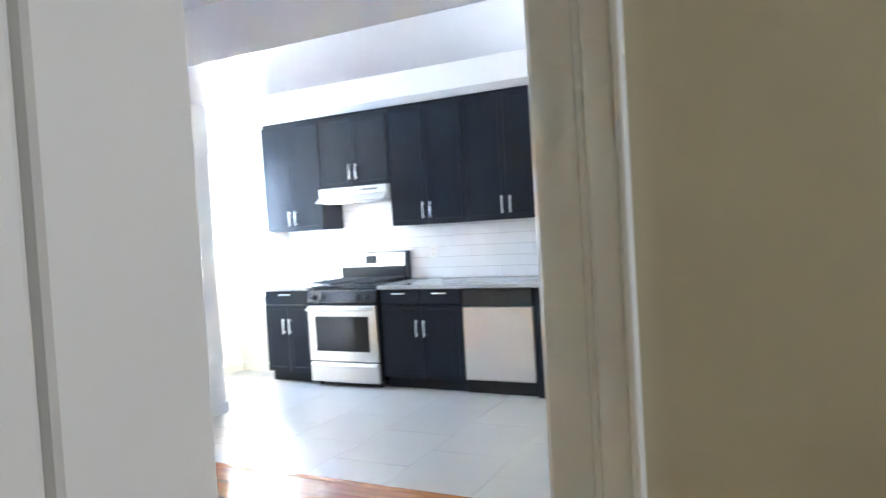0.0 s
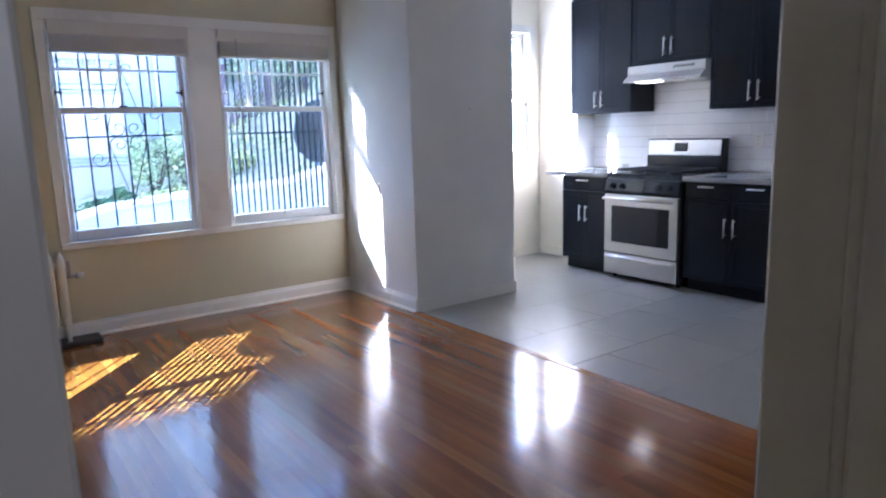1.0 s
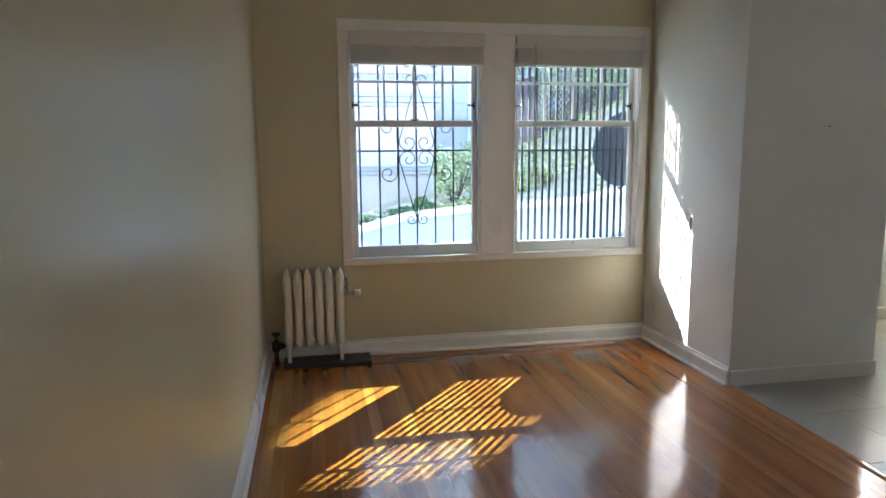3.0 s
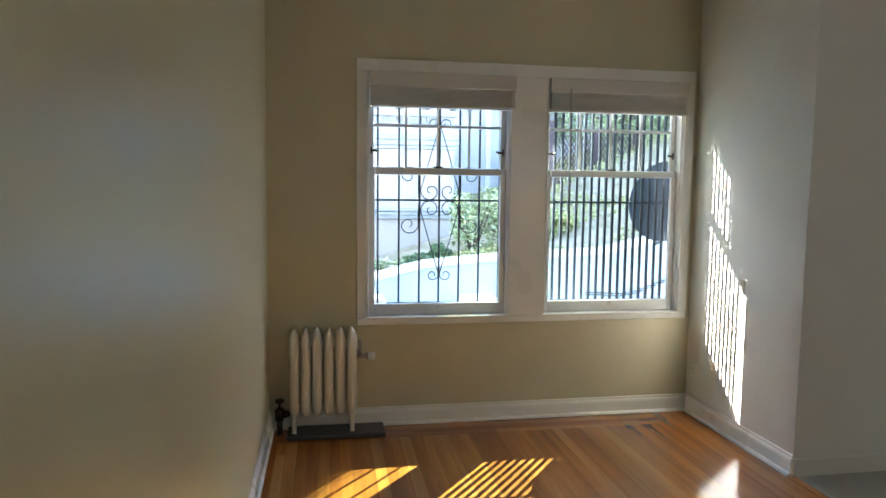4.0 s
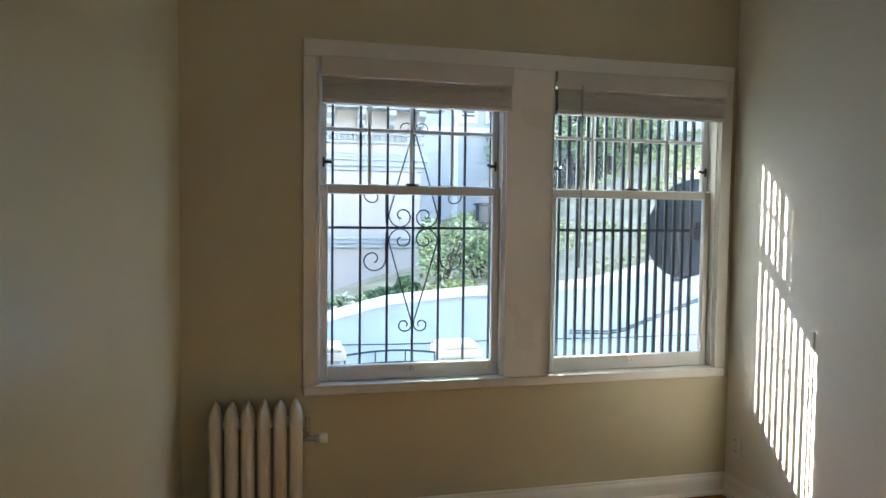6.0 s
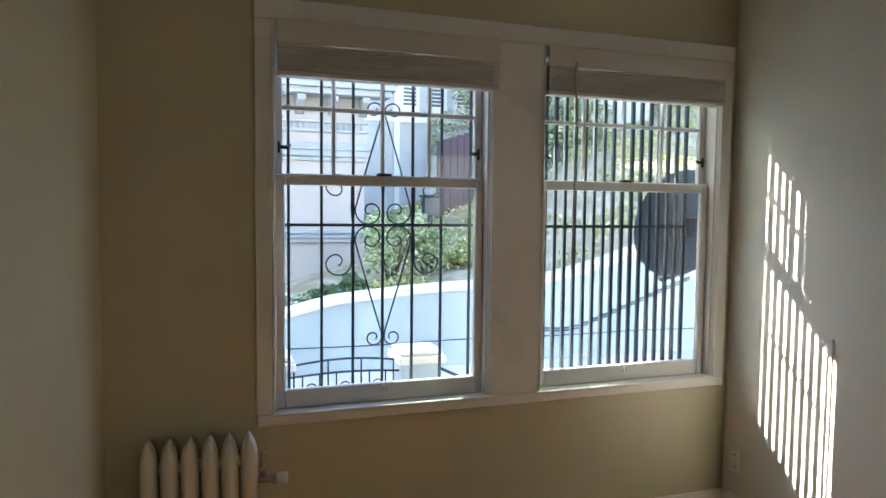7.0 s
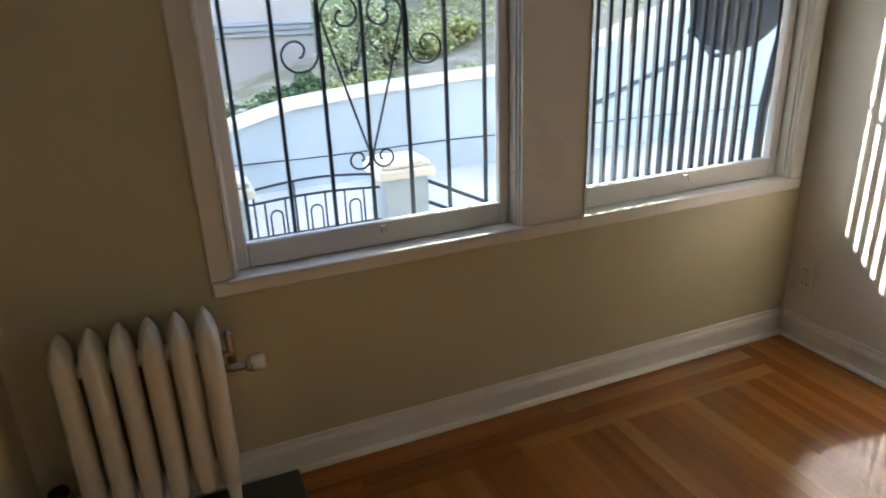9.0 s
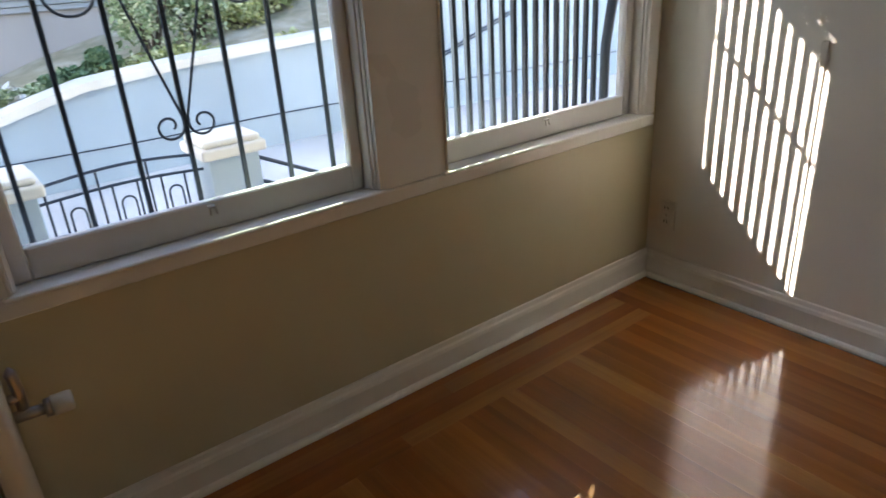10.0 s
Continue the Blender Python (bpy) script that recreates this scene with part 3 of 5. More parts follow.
def radiator():
    """Six-section column radiator with pointed tops, end feet, valve and air vent."""
    x0, pitch, yc, depth = -0.097, 0.0655, 5.395, 0.066
    e = empty("radiator", (0.08, yc, 0.03), "cream enamelled cast iron column radiator with six sections", "radiator")

    def section(foot):
        bm = nb()
        rings = []
        lay = [(0.115, 0.010, 0.5), (0.122, 0.022, 0.8), (0.145, 0.0265, 1.0), (0.20, 0.0275, 1.0), (0.40, 0.0275, 1.0), (0.535, 0.0275, 1.0), (0.565, 0.0265, 0.97), (0.590, 0.021, 0.88), (0.610, 0.012, 0.72), (0.622, 0.003, 0.5)]
        for z, a, b in lay:
            ring = []
            for k in range(28):
                t = 2 * math.pi * k / 28
                c, s = math.cos(t), math.sin(t)
                # lens-shaped tube: sharper towards the front and back
                ring.append((1.05 * a * math.copysign(abs(c) ** 0.6, c), depth * b * math.copysign(abs(s) ** 0.95, s), z))
            rings.append(ring)
        rings_mesh(bm, rings)
        if foot:
            for sy in (-1, 1):
                tube(bm, [(0, sy * 0.046, 0.135), (0, sy * 0.052, 0.075), (0, sy * 0.058, 0.033), (0, sy * 0.062, 0.026)], [0.020, 0.015, 0.012, 0.016], 10)
        return mesh_of("section", bm, M_RAD, True)

    plain, footed = section(False), section(True)
    for k in range(6):
        ob = new("section", footed if k in (0, 5) else plain)
        ob.parent = e
        ob.location = (x0 + pitch * k - 0.08, 0, -0.03)
    for z in (0.165, 0.53):
        bm = nb()
        tube(bm, [(x0 - 0.02, yc, z), (x0 + 5 * pitch + 0.02, yc, z)], 0.021, 12)
        lp("hub", bm, M_RAD, e, "", True)
    bm = nb()
    xe = x0 + 5 * pitch + 0.03
    tube(bm, [(xe - 0.01, yc, 0.49), (xe + 0.02, yc, 0.49)], 0.010, 10)
    tube(bm, [(xe + 0.018, yc, 0.455), (xe + 0.02, yc, 0.50), (xe + 0.018, yc - 0.004, 0.545), (xe + 0.012, yc - 0.004, 0.55)], 0.011, 10)
    lp("air_vent", bm, M_CHROME, e, "chrome air vent bent upwards", True)
    bm = nb()
    tube(bm, [(xe + 0.0, yc - 0.005, 0.452), (xe + 0.055, yc - 0.01, 0.452)], 0.012, 12)
    tube(bm, [(xe + 0.052, yc - 0.010, 0.452), (xe + 0.064, yc - 0.011, 0.452)], 0.019, 14)
    vent = lp("vent_body", bm, M_CHROME, e, "dull chrome vent body", True)
    bm = nb()
    tube(bm, [(xe + 0.064, yc - 0.011, 0.452), (xe + 0.066, yc - 0.011, 0.452), (xe + 0.098, yc - 0.014, 0.453), (xe + 0.102, yc - 0.0145, 0.453)], [0.019, 0.0215, 0.021, 0.018], 16)
    lp("vent_cap", bm, M_PLASTIC, e, "white plastic cap", True)
    bm = nb()
    xv = x0 - 0.085
    tube(bm, [(xv, yc + 0.02, 0.0), (xv, yc + 0.02, 0.10)], 0.016, 10)
    tube(bm, [(xv, yc + 0.02, 0.085), (xv, yc + 0.02, 0.14), (xv, yc + 0.02, 0.155)], [0.026, 0.028, 0.016], 12)
    tube(bm, [(xv, yc + 0.02, 0.115), (x0 - 0.02, yc, 0.125)], 0.014, 10)
    tube(bm, [(xv + 0.03, yc + 0.013, 0.118), (xv + 0.045, yc + 0.009, 0.120)], 0.023, 6)
    lp("supply_valve", bm, M_BRASSD, e, "dark bronze supply valve and pipe", True)
    bm = nb()
    tube(bm, [(xv, yc + 0.02, 0.15), (xv, yc + 0.02, 0.188)], 0.006, 8)
    tube(bm, [(xv, yc + 0.02, 0.186), (xv, yc + 0.02, 0.190), (xv, yc + 0.02, 0.202), (xv, yc + 0.02, 0.205)], [0.020, 0.026, 0.025, 0.016], 12)
    lp("valve_wheel", bm, M_BRASSD, e, "black round valve wheel", True)


radiator()
bm = nb()
box(bm, -0.135, 0.418, 5.285, 5.465, 0.003, 0.026, 0.003)
tagged(part("floor_slab", bm, M_SLATE), "dark slate slab on the wooden floor under the radiator", "slab")


def outlet(x, y, z, label):
    e = empty("wall_outlet", (x, y, z), label, "outlet", "power outlets")
    bm = nb()
    box(bm, x - 0.006, x, y - 0.036, y + 0.036, z - 0.058, z + 0.058, 0.003, 2)
    lp("cover_plate", bm, M_PLASTIC, e)
    for s in (-1, 1):
        bm = nb()
        box(bm, x - 0.0085, x - 0.005, y - 0.017, y + 0.017, z + s * 0.0275 - 0.016, z + s * 0.0275 + 0.016, 0.004, 2)
        r = lp("socket", bm, M_PLASTIC, e)
        for k, d in ((-1, 0.0065), (1, 0.0065)):
            bm = nb()
            box(bm, x - 0.0092, x - 0.008, y + k * d - 0.0012, y + k * d + 0.0012, z + s * 0.0275 - 0.002, z + s * 0.0275 + 0.009)
            part("slot", bm, M_BLACKM, r)
    bm = nb()
    tube(bm, [(x - 0.0075, y, z), (x - 0.005, y, z)], 0.003, 8)
    lp("screw", bm, M_CHROME, e)


outlet(XR, 5.415, 0.268, "off-white double power outlet plate on the painted wall")
outlet(XK - 0.016, 3.34, 1.16, "off-white double power outlet plate on the tile backsplash")

# thin cable channel on the closet wall
bm = nb()
box(bm, XR - 0.007, XR, 4.930, 4.942, 0.11, 0.92, 0.002)
box(bm, XR - 0.010, XR, 4.926, 4.946, 0.86, 0.93, 0.002)
tagged(part("cable_channel", bm, M_BAY), "thin painted cable channel on the closet wall", "cable channel")

# nail left in the closet wall
bm = nb()
tube(bm, [(2.93, PY - 0.008, 1.475), (2.93, PY, 1.475)], 0.004, 8)
tagged(part("nail", bm, M_BRASSD), "dark nail head in the pale closet wall", "nail")

# ---- window grilles ----


GY = 5.705


def grille_ornate():
    e = empty("window_grille", (0.787, GY, 0.66), "black wrought iron window grille with scrolls", "grille", "window grilles")
    for x in (0.402, 0.533, 0.662, 0.787, 0.915, 1.043, 1.174):
        bm = nb()
        box(bm, x - 0.0055, x + 0.0055, GY - 0.0055, GY + 0.0055, 0.53, 2.12, 0.001)
        lp("bar", bm, M_IRON, e)
    for z in (0.565, 1.350, 2.10):
        bm = nb()
        box(bm, 0.33, 1.19, GY - 0.0045, GY + 0.0045, z - 0.006, z + 0.006, 0.001)
        lp("cross_bar", bm, M_IRON, e)
    c, y, zc = 0.787, GY - 0.011, 1.350

    def coil(cx, cz, a0, a1, radii, n=30):
        """A scroll whose radius runs through the given values."""
        out = []
        for k in range(n + 1):
            f = k / n * (len(radii) - 1)
            i0 = min(int(f), len(radii) - 2)
            r = radii[i0] + (radii[i0 + 1] - radii[i0]) * (f - i0)
            a = radians(a0 + (a1 - a0) * k / n)
            out.append((cx + r * math.cos(a), cz + r * math.sin(a)))
        return out

    # outlines of one lower quarter, towards -x; the others mirror it
    heart = [(-0.005, -0.455), (-0.060, -0.272)] + coil(-0.059, -0.058, 190, -270, (0.060, 0.054, 0.044, 0.029, 0.017, 0.011))
    side = [(-0.131, -0.02), (-0.134, -0.07)] + coil(-0.190, -0.155, 0, -450, (0.056, 0.049, 0.048, 0.034, 0.014, 0.009))
    tip = coil(-0.040, -0.470, 25, -400, (0.036, 0.030, 0.027, 0.019, 0.010))
    for s in (-1, 1):
        for v in (-1, 1):
            for nm, line in (("heart_scroll", heart), ("side_scroll", side), ("tip_scroll", tip)):
                bm = nb()
                tube(bm, [(c - s * px, y, zc - v * pz) for px, pz in line], 0.0034, 6)
                lp(nm, bm, M_IRON, e)


def grille_plain():
    e = empty("window_grille", (1.86, GY, 0.66), "dark iron window grille of close upright bars", "grille", "window grilles")
    x = 1.436
    while x < 2.30:
        bm = nb()
        box(bm, x - 0.008, x + 0.008, GY - 0.008, GY + 0.008, 0.53, 2.12, 0.001)
        lp("bar", bm, M_IRON, e)
        x += 0.0505
    for z in (0.565, 1.345, 2.10):
        bm = nb()
        box(bm, 1.40, 2.33, GY - 0.0045, GY + 0.0045, z - 0.007, z + 0.007, 0.001)
        lp("cross_bar", bm, M_IRON, e)


grille_ornate()
grille_plain()

# ---- the kitchen ----
CF, UF = 4.355, 4.65   # cabinet fronts: base, upper


def handle(parent, p0, p1):
    """Bar handle on two posts, standing off towards -x."""
    p0, p1 = Vector(p0), Vector(p1)
    off = Vector((-0.030, 0, 0))
    d = (p1 - p0).normalized()
    bm = nb()
    tube(bm, [p0 + off, p1 + off], 0.0055, 8)
    for q in (p0 + d * 0.018, p1 - d * 0.018):
        tube(bm, [q, q + off], 0.0045, 8)
    return lp("handle", bm, M_NICKEL, parent, "satin nickel bar handle", True) if parent.type == "EMPTY" else part("handle", bm, M_NICKEL, parent, "satin nickel bar handle", True)


def door_panel(e, y0, y1, z0, z1, x, name="door"):
    """A front with a recessed centre panel."""
    bm = nb()
    box(bm, x, x + 0.020, y0, y1, z0, z1, 0.0015)
    bm.normal_update()
    front = max((f for f in bm.faces if f.normal.x < -0.9), key=lambda f: f.calc_area())
    bmesh.ops.inset_region(bm, faces=[front], thickness=0.055)
    bmesh.ops.inset_region(bm, faces=[front], thickness=0.003, depth=-0.003)
    return lp(name, bm, M_CAB, e)


def slab_front(e, y0, y1, z0, z1, x, name):
    bm = nb()
    box(bm, x, x + 0.020, y0, y1, z0, z1, 0.002)
    return lp(name, bm, M_CAB, e)


def child_handle(front, e, p0, p1):
    h = handle(e, p0, p1)
    return under(h, front)


def base_cabinet(y0, y1, drawers, label):
    e = empty("base_cabinet", (CF + 0.3, (y0 + y1) / 2, 0), label, "cabinet", "kitchen base cabinets")
    bm = nb()
    box(bm, CF + 0.022, XK - 0.012, y0, y1, 0.10, 0.872)
    lp("body", bm, M_CAB, e)
    bm = nb()
    box(bm, CF + 0.075, XK - 0.012, y0, y1, 0.0, 0.10)
    lp("toe_kick", bm, M_CAB, e)
    g, w = 0.003, (y1 - y0) / drawers
    for k in range(drawers):
        a, b = y0 + w * k + g, y0 + w * (k + 1) - g
        fr = slab_front(e, a, b, 0.745, 0.868, CF, "drawer_front")
        m = (a + b) / 2
        child_handle(fr, e, (CF, m - 0.064, 0.836), (CF, m + 0.064, 0.836))
    mid = (y0 + y1) / 2
    for a, b, hy in ((y0 + g, mid - g / 2, mid - 0.036), (mid + g / 2, y1 - g, mid + 0.036)):
        fr = door_panel(e, a, b, 0.105, 0.738, CF)
        child_handle(fr, e, (CF, hy, 0.465), (CF, hy, 0.610))


base_cabinet(4.345, 4.880, 1, "near-black base cabinet beside the stove, drawer over two doors")
base_cabinet(2.785, 3.570, 2, "near-black base cabinet with two drawers and two doors")


def upper_cabinet(y0, y1, z0, label, hz=(0.05, 0.20), z1=2.475):
    e = empty("upper_cabinet", (UF + 0.15, (y0 + y1) / 2, z0), label, "cabinet", "kitchen upper cabinets")
    bm = nb()
    box(bm, UF + 0.022, XK - 0.012, y0, y1, z0, z1)
    lp("body", bm, M_CAB, e)
    g, mid = 0.0025, (y0 + y1) / 2
    for a, b, hy in ((y0 + g, mid - g / 2, mid - 0.036), (mid + g / 2, y1 - g, mid + 0.036)):
        fr = door_panel(e, a, b, z0 + 0.003, z1 - 0.003, UF)
        child_handle(fr, e, (UF, hy, z0 + hz[0]), (UF, hy, z0 + hz[1]))
    bm = nb()
    box(bm, UF + 0.03, XK - 0.02, y0 + 0.001, y1 - 0.001, z1, 2.508)
    lp("filler", bm, M_CAB, e)


upper_cabinet(4.345, 5.052, 1.430, "near-black wall cabinet with two doors over the counter")
upper_cabinet(3.582, 4.340, 1.815, "short near-black wall cabinet above the range hood", (0.06, 0.21))
upper_cabinet(2.830, 3.577, 1.420, "near-black wall cabinet with two doors over the counter")
upper_cabinet(2.078, 2.825, 1.420, "near-black wall cabinet with two doors over the counter")

bm = nb()
box(bm, CF - 0.035, XK - 0.012, 4.341, 5.055, 0.874, 0.910, 0.004)
tagged(part("worktop", bm, M_COUNTER), "grey stone worktop over the base cabinet by the window", "worktop")
bm = nb()
box(bm, CF - 0.035, XK - 0.012, 2.07, 3.576, 0.874, 0.910, 0.004)
tagged(part("worktop", bm, M_COUNTER), "grey stone worktop between stove and cabinet end", "worktop")


def stove():
    y0, y1, xf = 3.585, 4.333, 4.300
    e = empty("gas_stove", (4.6, 3.959, 0), "stainless steel gas range with black cooktop and oven door window", "stove")
    bm = nb()
    box(bm, xf + 0.035, XK - 0.03, y0 + 0.004, y1 - 0.004, 0.05, 0.895, 0.003)
    lp("body", bm, M_BLACKM, e)
    for yy in (y0 + 0.05, y1 - 0.05):
        for xx in (xf + 0.10, XK - 0.10):
            bm = nb()
            tube(bm, [(xx, yy, 0), (xx, yy, 0.012), (xx, yy, 0.05)], [0.02, 0.02, 0.012], 10)
            lp("foot", bm, M_BLACKM, e)
    bm = nb()
    box(bm, xf, xf + 0.035, y0 + 0.006, y1 - 0.006, 0.235, 0.735, 0.006, 2)
    d = lp("oven_door", bm, M_STEEL, e, "brushed steel oven door")
    bm = nb()
    box(bm, xf - 0.003, xf + 0.004, y0 + 0.085, y1 - 0.085, 0.325, 0.640, 0.002)
    g = lp("door_glass", bm, M_DARKGLASS, e, "dark oven window")
    under(g, d)
    bm = nb()
    tube(bm, [(xf - 0.045, y0 + 0.03, 0.705), (xf - 0.045, y1 - 0.03, 0.705)], 0.0125, 12)
    for yy in (y0 + 0.06, y1 - 0.06):
        tube(bm, [(xf, yy, 0.705), (xf - 0.045, yy, 0.705)], 0.009, 8)
    h = lp("door_handle", bm, M_STEEL, e, "", True)
    under(h, d)
    bm = nb()
    box(bm, xf, xf + 0.035, y0 + 0.006, y1 - 0.006, 0.045, 0.222, 0.006, 2)
    dr = lp("drawer", bm, M_STEEL, e, "brushed steel storage drawer")
    bm = nb()
    tube(bm, [(xf - 0.008, y0 + 0.03, 0.196), (xf - 0.018, y0 + 0.06, 0.198), (xf - 0.018, y1 - 0.06, 0.198), (xf - 0.008, y1 - 0.03, 0.196)], 0.013, 10)
    h = lp("drawer_grip", bm, M_STEEL, e, "", True)
    under(h, dr)
    # sloped control strip
    bm = nb()
    v = [(xf + 0.005, 0.745), (xf - 0.004, 0.765), (xf + 0.022, 0.862), (xf + 0.05, 0.895), (xf + 0.08, 0.895), (xf + 0.08, 0.745)]
    rings_mesh(bm, [[(x, y, z) for x, z in v] for y in (y0 + 0.006, y1 - 0.006)])
    lp("control_strip", bm, M_BLACKM, e)
    for yy in (y0 + 0.09, y0 + 0.19, y1 - 0.19, y1 - 0.09):
        bm = nb()
        tube(bm, [(xf + 0.008, yy, 0.815), (xf - 0.004, yy, 0.812), (xf - 0.022, yy, 0.807)], [0.024, 0.022, 0.018], 14)
        box(bm, xf - 0.030, xf - 0.020, yy - 0.004, yy + 0.004, 0.790, 0.824, 0.002)
        lp("knob", bm, M_BLACKM, e, "black control knob", True)
    bm = nb()
    box(bm, xf + 0.04, XK - 0.10, y0 + 0.004, y1 - 0.004, 0.893, 0.913, 0.006, 2)
    lp("cooktop", bm, M_BLACKM, e, "black enamelled cooktop")
    for xx in (xf + 0.19, xf + 0.45):
        for yy in (y0 + 0.19, y1 - 0.19):
            bm = nb()
            tube(bm, [(xx, yy, 0.913), (xx, yy, 0.922), (xx, yy, 0.930)], [0.045, 0.043, 0.028], 16)
            lp("burner", bm, M_CASTIRON, e, "", True)
    for yy in (y0 + 0.19, y1 - 0.19):
        bm = nb()
        xa, xb = xf + 0.06, xf + 0.57
        for s in (-0.16, 0.16):
            box(bm, xa, xb, yy + s - 0.005, yy + s + 0.005, 0.930, 0.944, 0.002)
        for xx in (xa, xf + 0.19, (xa + xb) / 2, xf + 0.45, xb):
            box(bm, xx - 0.005, xx + 0.005, yy - 0.16, yy + 0.16, 0.932, 0.946, 0.002)
        for xx in (xa, xb):
            for s in (-0.16, 0.16):
                box(bm, xx - 0.006, xx + 0.006, yy + s - 0.006, yy + s + 0.006, 0.912, 0.934)
        lp("grate", bm, M_CASTIRON, e, "black cast iron pan grate")
    # backguard
    bm = nb()
    v = [(XK - 0.115, 0.895), (XK - 0.115, 1.035), (XK - 0.10, 1.185), (XK - 0.03, 1.185), (XK - 0.03, 0.895)]
    rings_mesh(bm, [[(x, y, z) for x, z in v] for y in (y0 + 0.002, y1 - 0.002)])
    bg = lp("backguard", bm, M_BLACKM, e)
    bm = nb()
    v = [(XK - 0.1205, 1.045), (XK - 0.1055, 1.175), (XK - 0.1005, 1.175), (XK - 0.1145, 1.045)]
    rings_mesh(bm, [[(x, y, z) for x, z in v] for y in (y0 + 0.02, y1 - 0.012)])
    p = lp("control_panel", bm, M_STEEL, e, "brushed steel backguard panel")
    under(p, bg)
    bm = nb()
    ym = (y0 + y1) / 2 + 0.02
    v = [(XK - 0.121, 1.075), (XK - 0.1135, 1.150), (XK - 0.110, 1.150), (XK - 0.117, 1.075)]
    rings_mesh(bm, [[(x - 0.002, y, z) for x, z in v] for y in (ym - 0.065, ym + 0.065)])
    p = lp("display", bm, M_DARKGLASS, e, "black clock display")
    under(p, bg)


stove()


def hood():
    y0, y1 = 3.583, 4.330
    e = empty("range_hood", (4.75, 3.96, 1.66), "white and steel under-cabinet range hood", "range hood")
    m = material("pale_hood_enamel", (0.66, 0.66, 0.65), 0.25, 0.3)
    bm = nb()
    v = [(4.60, 1.735), (4.59, 1.740), (4.59, 1.808), (XK - 0.012, 1.812), (XK - 0.012, 1.735)]
    rings_mesh(bm, [[(x, y, z) for x, z in v] for y in (y0, y1)])
    lp("body", bm, m, e)
    bm = nb()
    v = [(4.535, 1.672), (4.527, 1.676), (4.527, 1.686), (4.595, 1.735), (XK - 0.012, 1.735), (XK - 0.012, 1.672)]
    rings_mesh(bm, [[(x, y, z) for x, z in v] for y in (y0, y1)])
    lp("canopy", bm, m, e)
    for k in range(9):
        bm = nb()
        yy = y0 + 0.10 + 0.022 * k
        box(bm, 4.5875, 4.591, yy, yy + 0.012, 1.765, 1.785)
        lp("vent_slot", bm, M_BLACKM, e)
    bm = nb()
    box(bm, 4.57, XK - 0.05, y0 + 0.05, y1 - 0.32, 1.668, 1.673)
    lp("filter", bm, M_STEEL, e, "metal grease filter")
    bm = nb()
    box(bm, 4.57, 4.70, y1 - 0.29, y1 - 0.10, 1.666, 1.673, 0.002)
    glow = material("hood_lamp_lens", (0.9, 0.86, 0.75), 0.3)
    bsdf(glow).inputs["Emission Color"].default_value = (1.0, 0.88, 0.68, 1)
    bsdf(glow).inputs["Emission Strength"].default_value = 0.45
    lp("lamp_lens", bm, glow, e, "lit warm lamp lens")


hood()


def dishwasher():
    y0, y1 = 2.168, 2.780
    e = empty("dishwasher", (4.6, 2.5, 0), "dishwasher with a steel door and black control panel", "dishwasher")
    bm = nb()
    box(bm, CF + 0.03, XK - 0.02, y0, y1, 0.02, 0.870)
    lp("body", bm, M_BLACKM, e)
    bm = nb()
    box(bm, CF - 0.012, CF + 0.03, y0 + 0.004, y1 - 0.004, 0.118, 0.722, 0.005, 2)
    lp("door", bm, M_STEEL, e, "brushed steel door panel with a warm reflection")
    bm = nb()
    box(bm, CF - 0.010, CF + 0.03, y0 + 0.004, y1 - 0.004, 0.727, 0.868, 0.006, 2)
    box(bm, CF - 0.030, CF - 0.008, y0 + 0.16, y1 - 0.16, 0.815, 0.840, 0.006, 2)
    lp("control_panel", bm, M_BLACKM, e, "black control panel with a pocket grip")
    bm = nb()
    box(bm, CF + 0.05, CF + 0.07, y0 + 0.004, y1 - 0.004, 0.0, 0.112)
    lp("toe_panel", bm, M_BLACKM, e)


dishwasher()
bm = nb()
box(bm, CF, XK - 0.012, 2.07, 2.163, 0.0, 0.872, 0.002)
tagged(part("end_panel", bm, M_CAB), "near-black panel closing the run of base cabinets", "cabinet panel")

# small white dish on the worktop by the stove
bm = nb()
tube(bm, [(4.70, 4.44, 0.910), (4.70, 4.44, 0.918), (4.70, 4.44, 0.965), (4.70, 4.44, 0.967)], [0.028, 0.034, 0.040, 0.037], 20)
tagged(part("cup", bm, M_PLASTIC, None, "", True), "small white cup on the worktop beside the stove", "cup")

# ---- outside ----
# ground: one sheet, a low court by the house, a bank rising behind the wall


def lerp(points, x):
    for (a, b), (c, d) in zip(points, points[1:]):
        if x <= c:
            return b + (d - b) * max(0.0, (x - a)) / (c - a)
    return points[-1][1]


TOP = [(-4, 0.18), (0.44, 0.34), (1.2, 0.545), (2.0, 0.62), (3.5, 0.70), (4.1, 0.83), (4.8, 1.05), (6.5, 1.6), (12, 2.4)]


def bank(x, y):
    f = max(0.0, y - 9.75)
    h = lerp(TOP, x) - 0.14 + f * 0.10 * min(1.0, max(0.0, (x - 0.9) / 1.2)) + max(0.0, x - 2.2) * 0.11 * min(1.0, f / 3.0) * (1 + 0.02 * f)
    return h + 0.05 * noise.noise((x * 1.3, y * 1.3, 0.0))


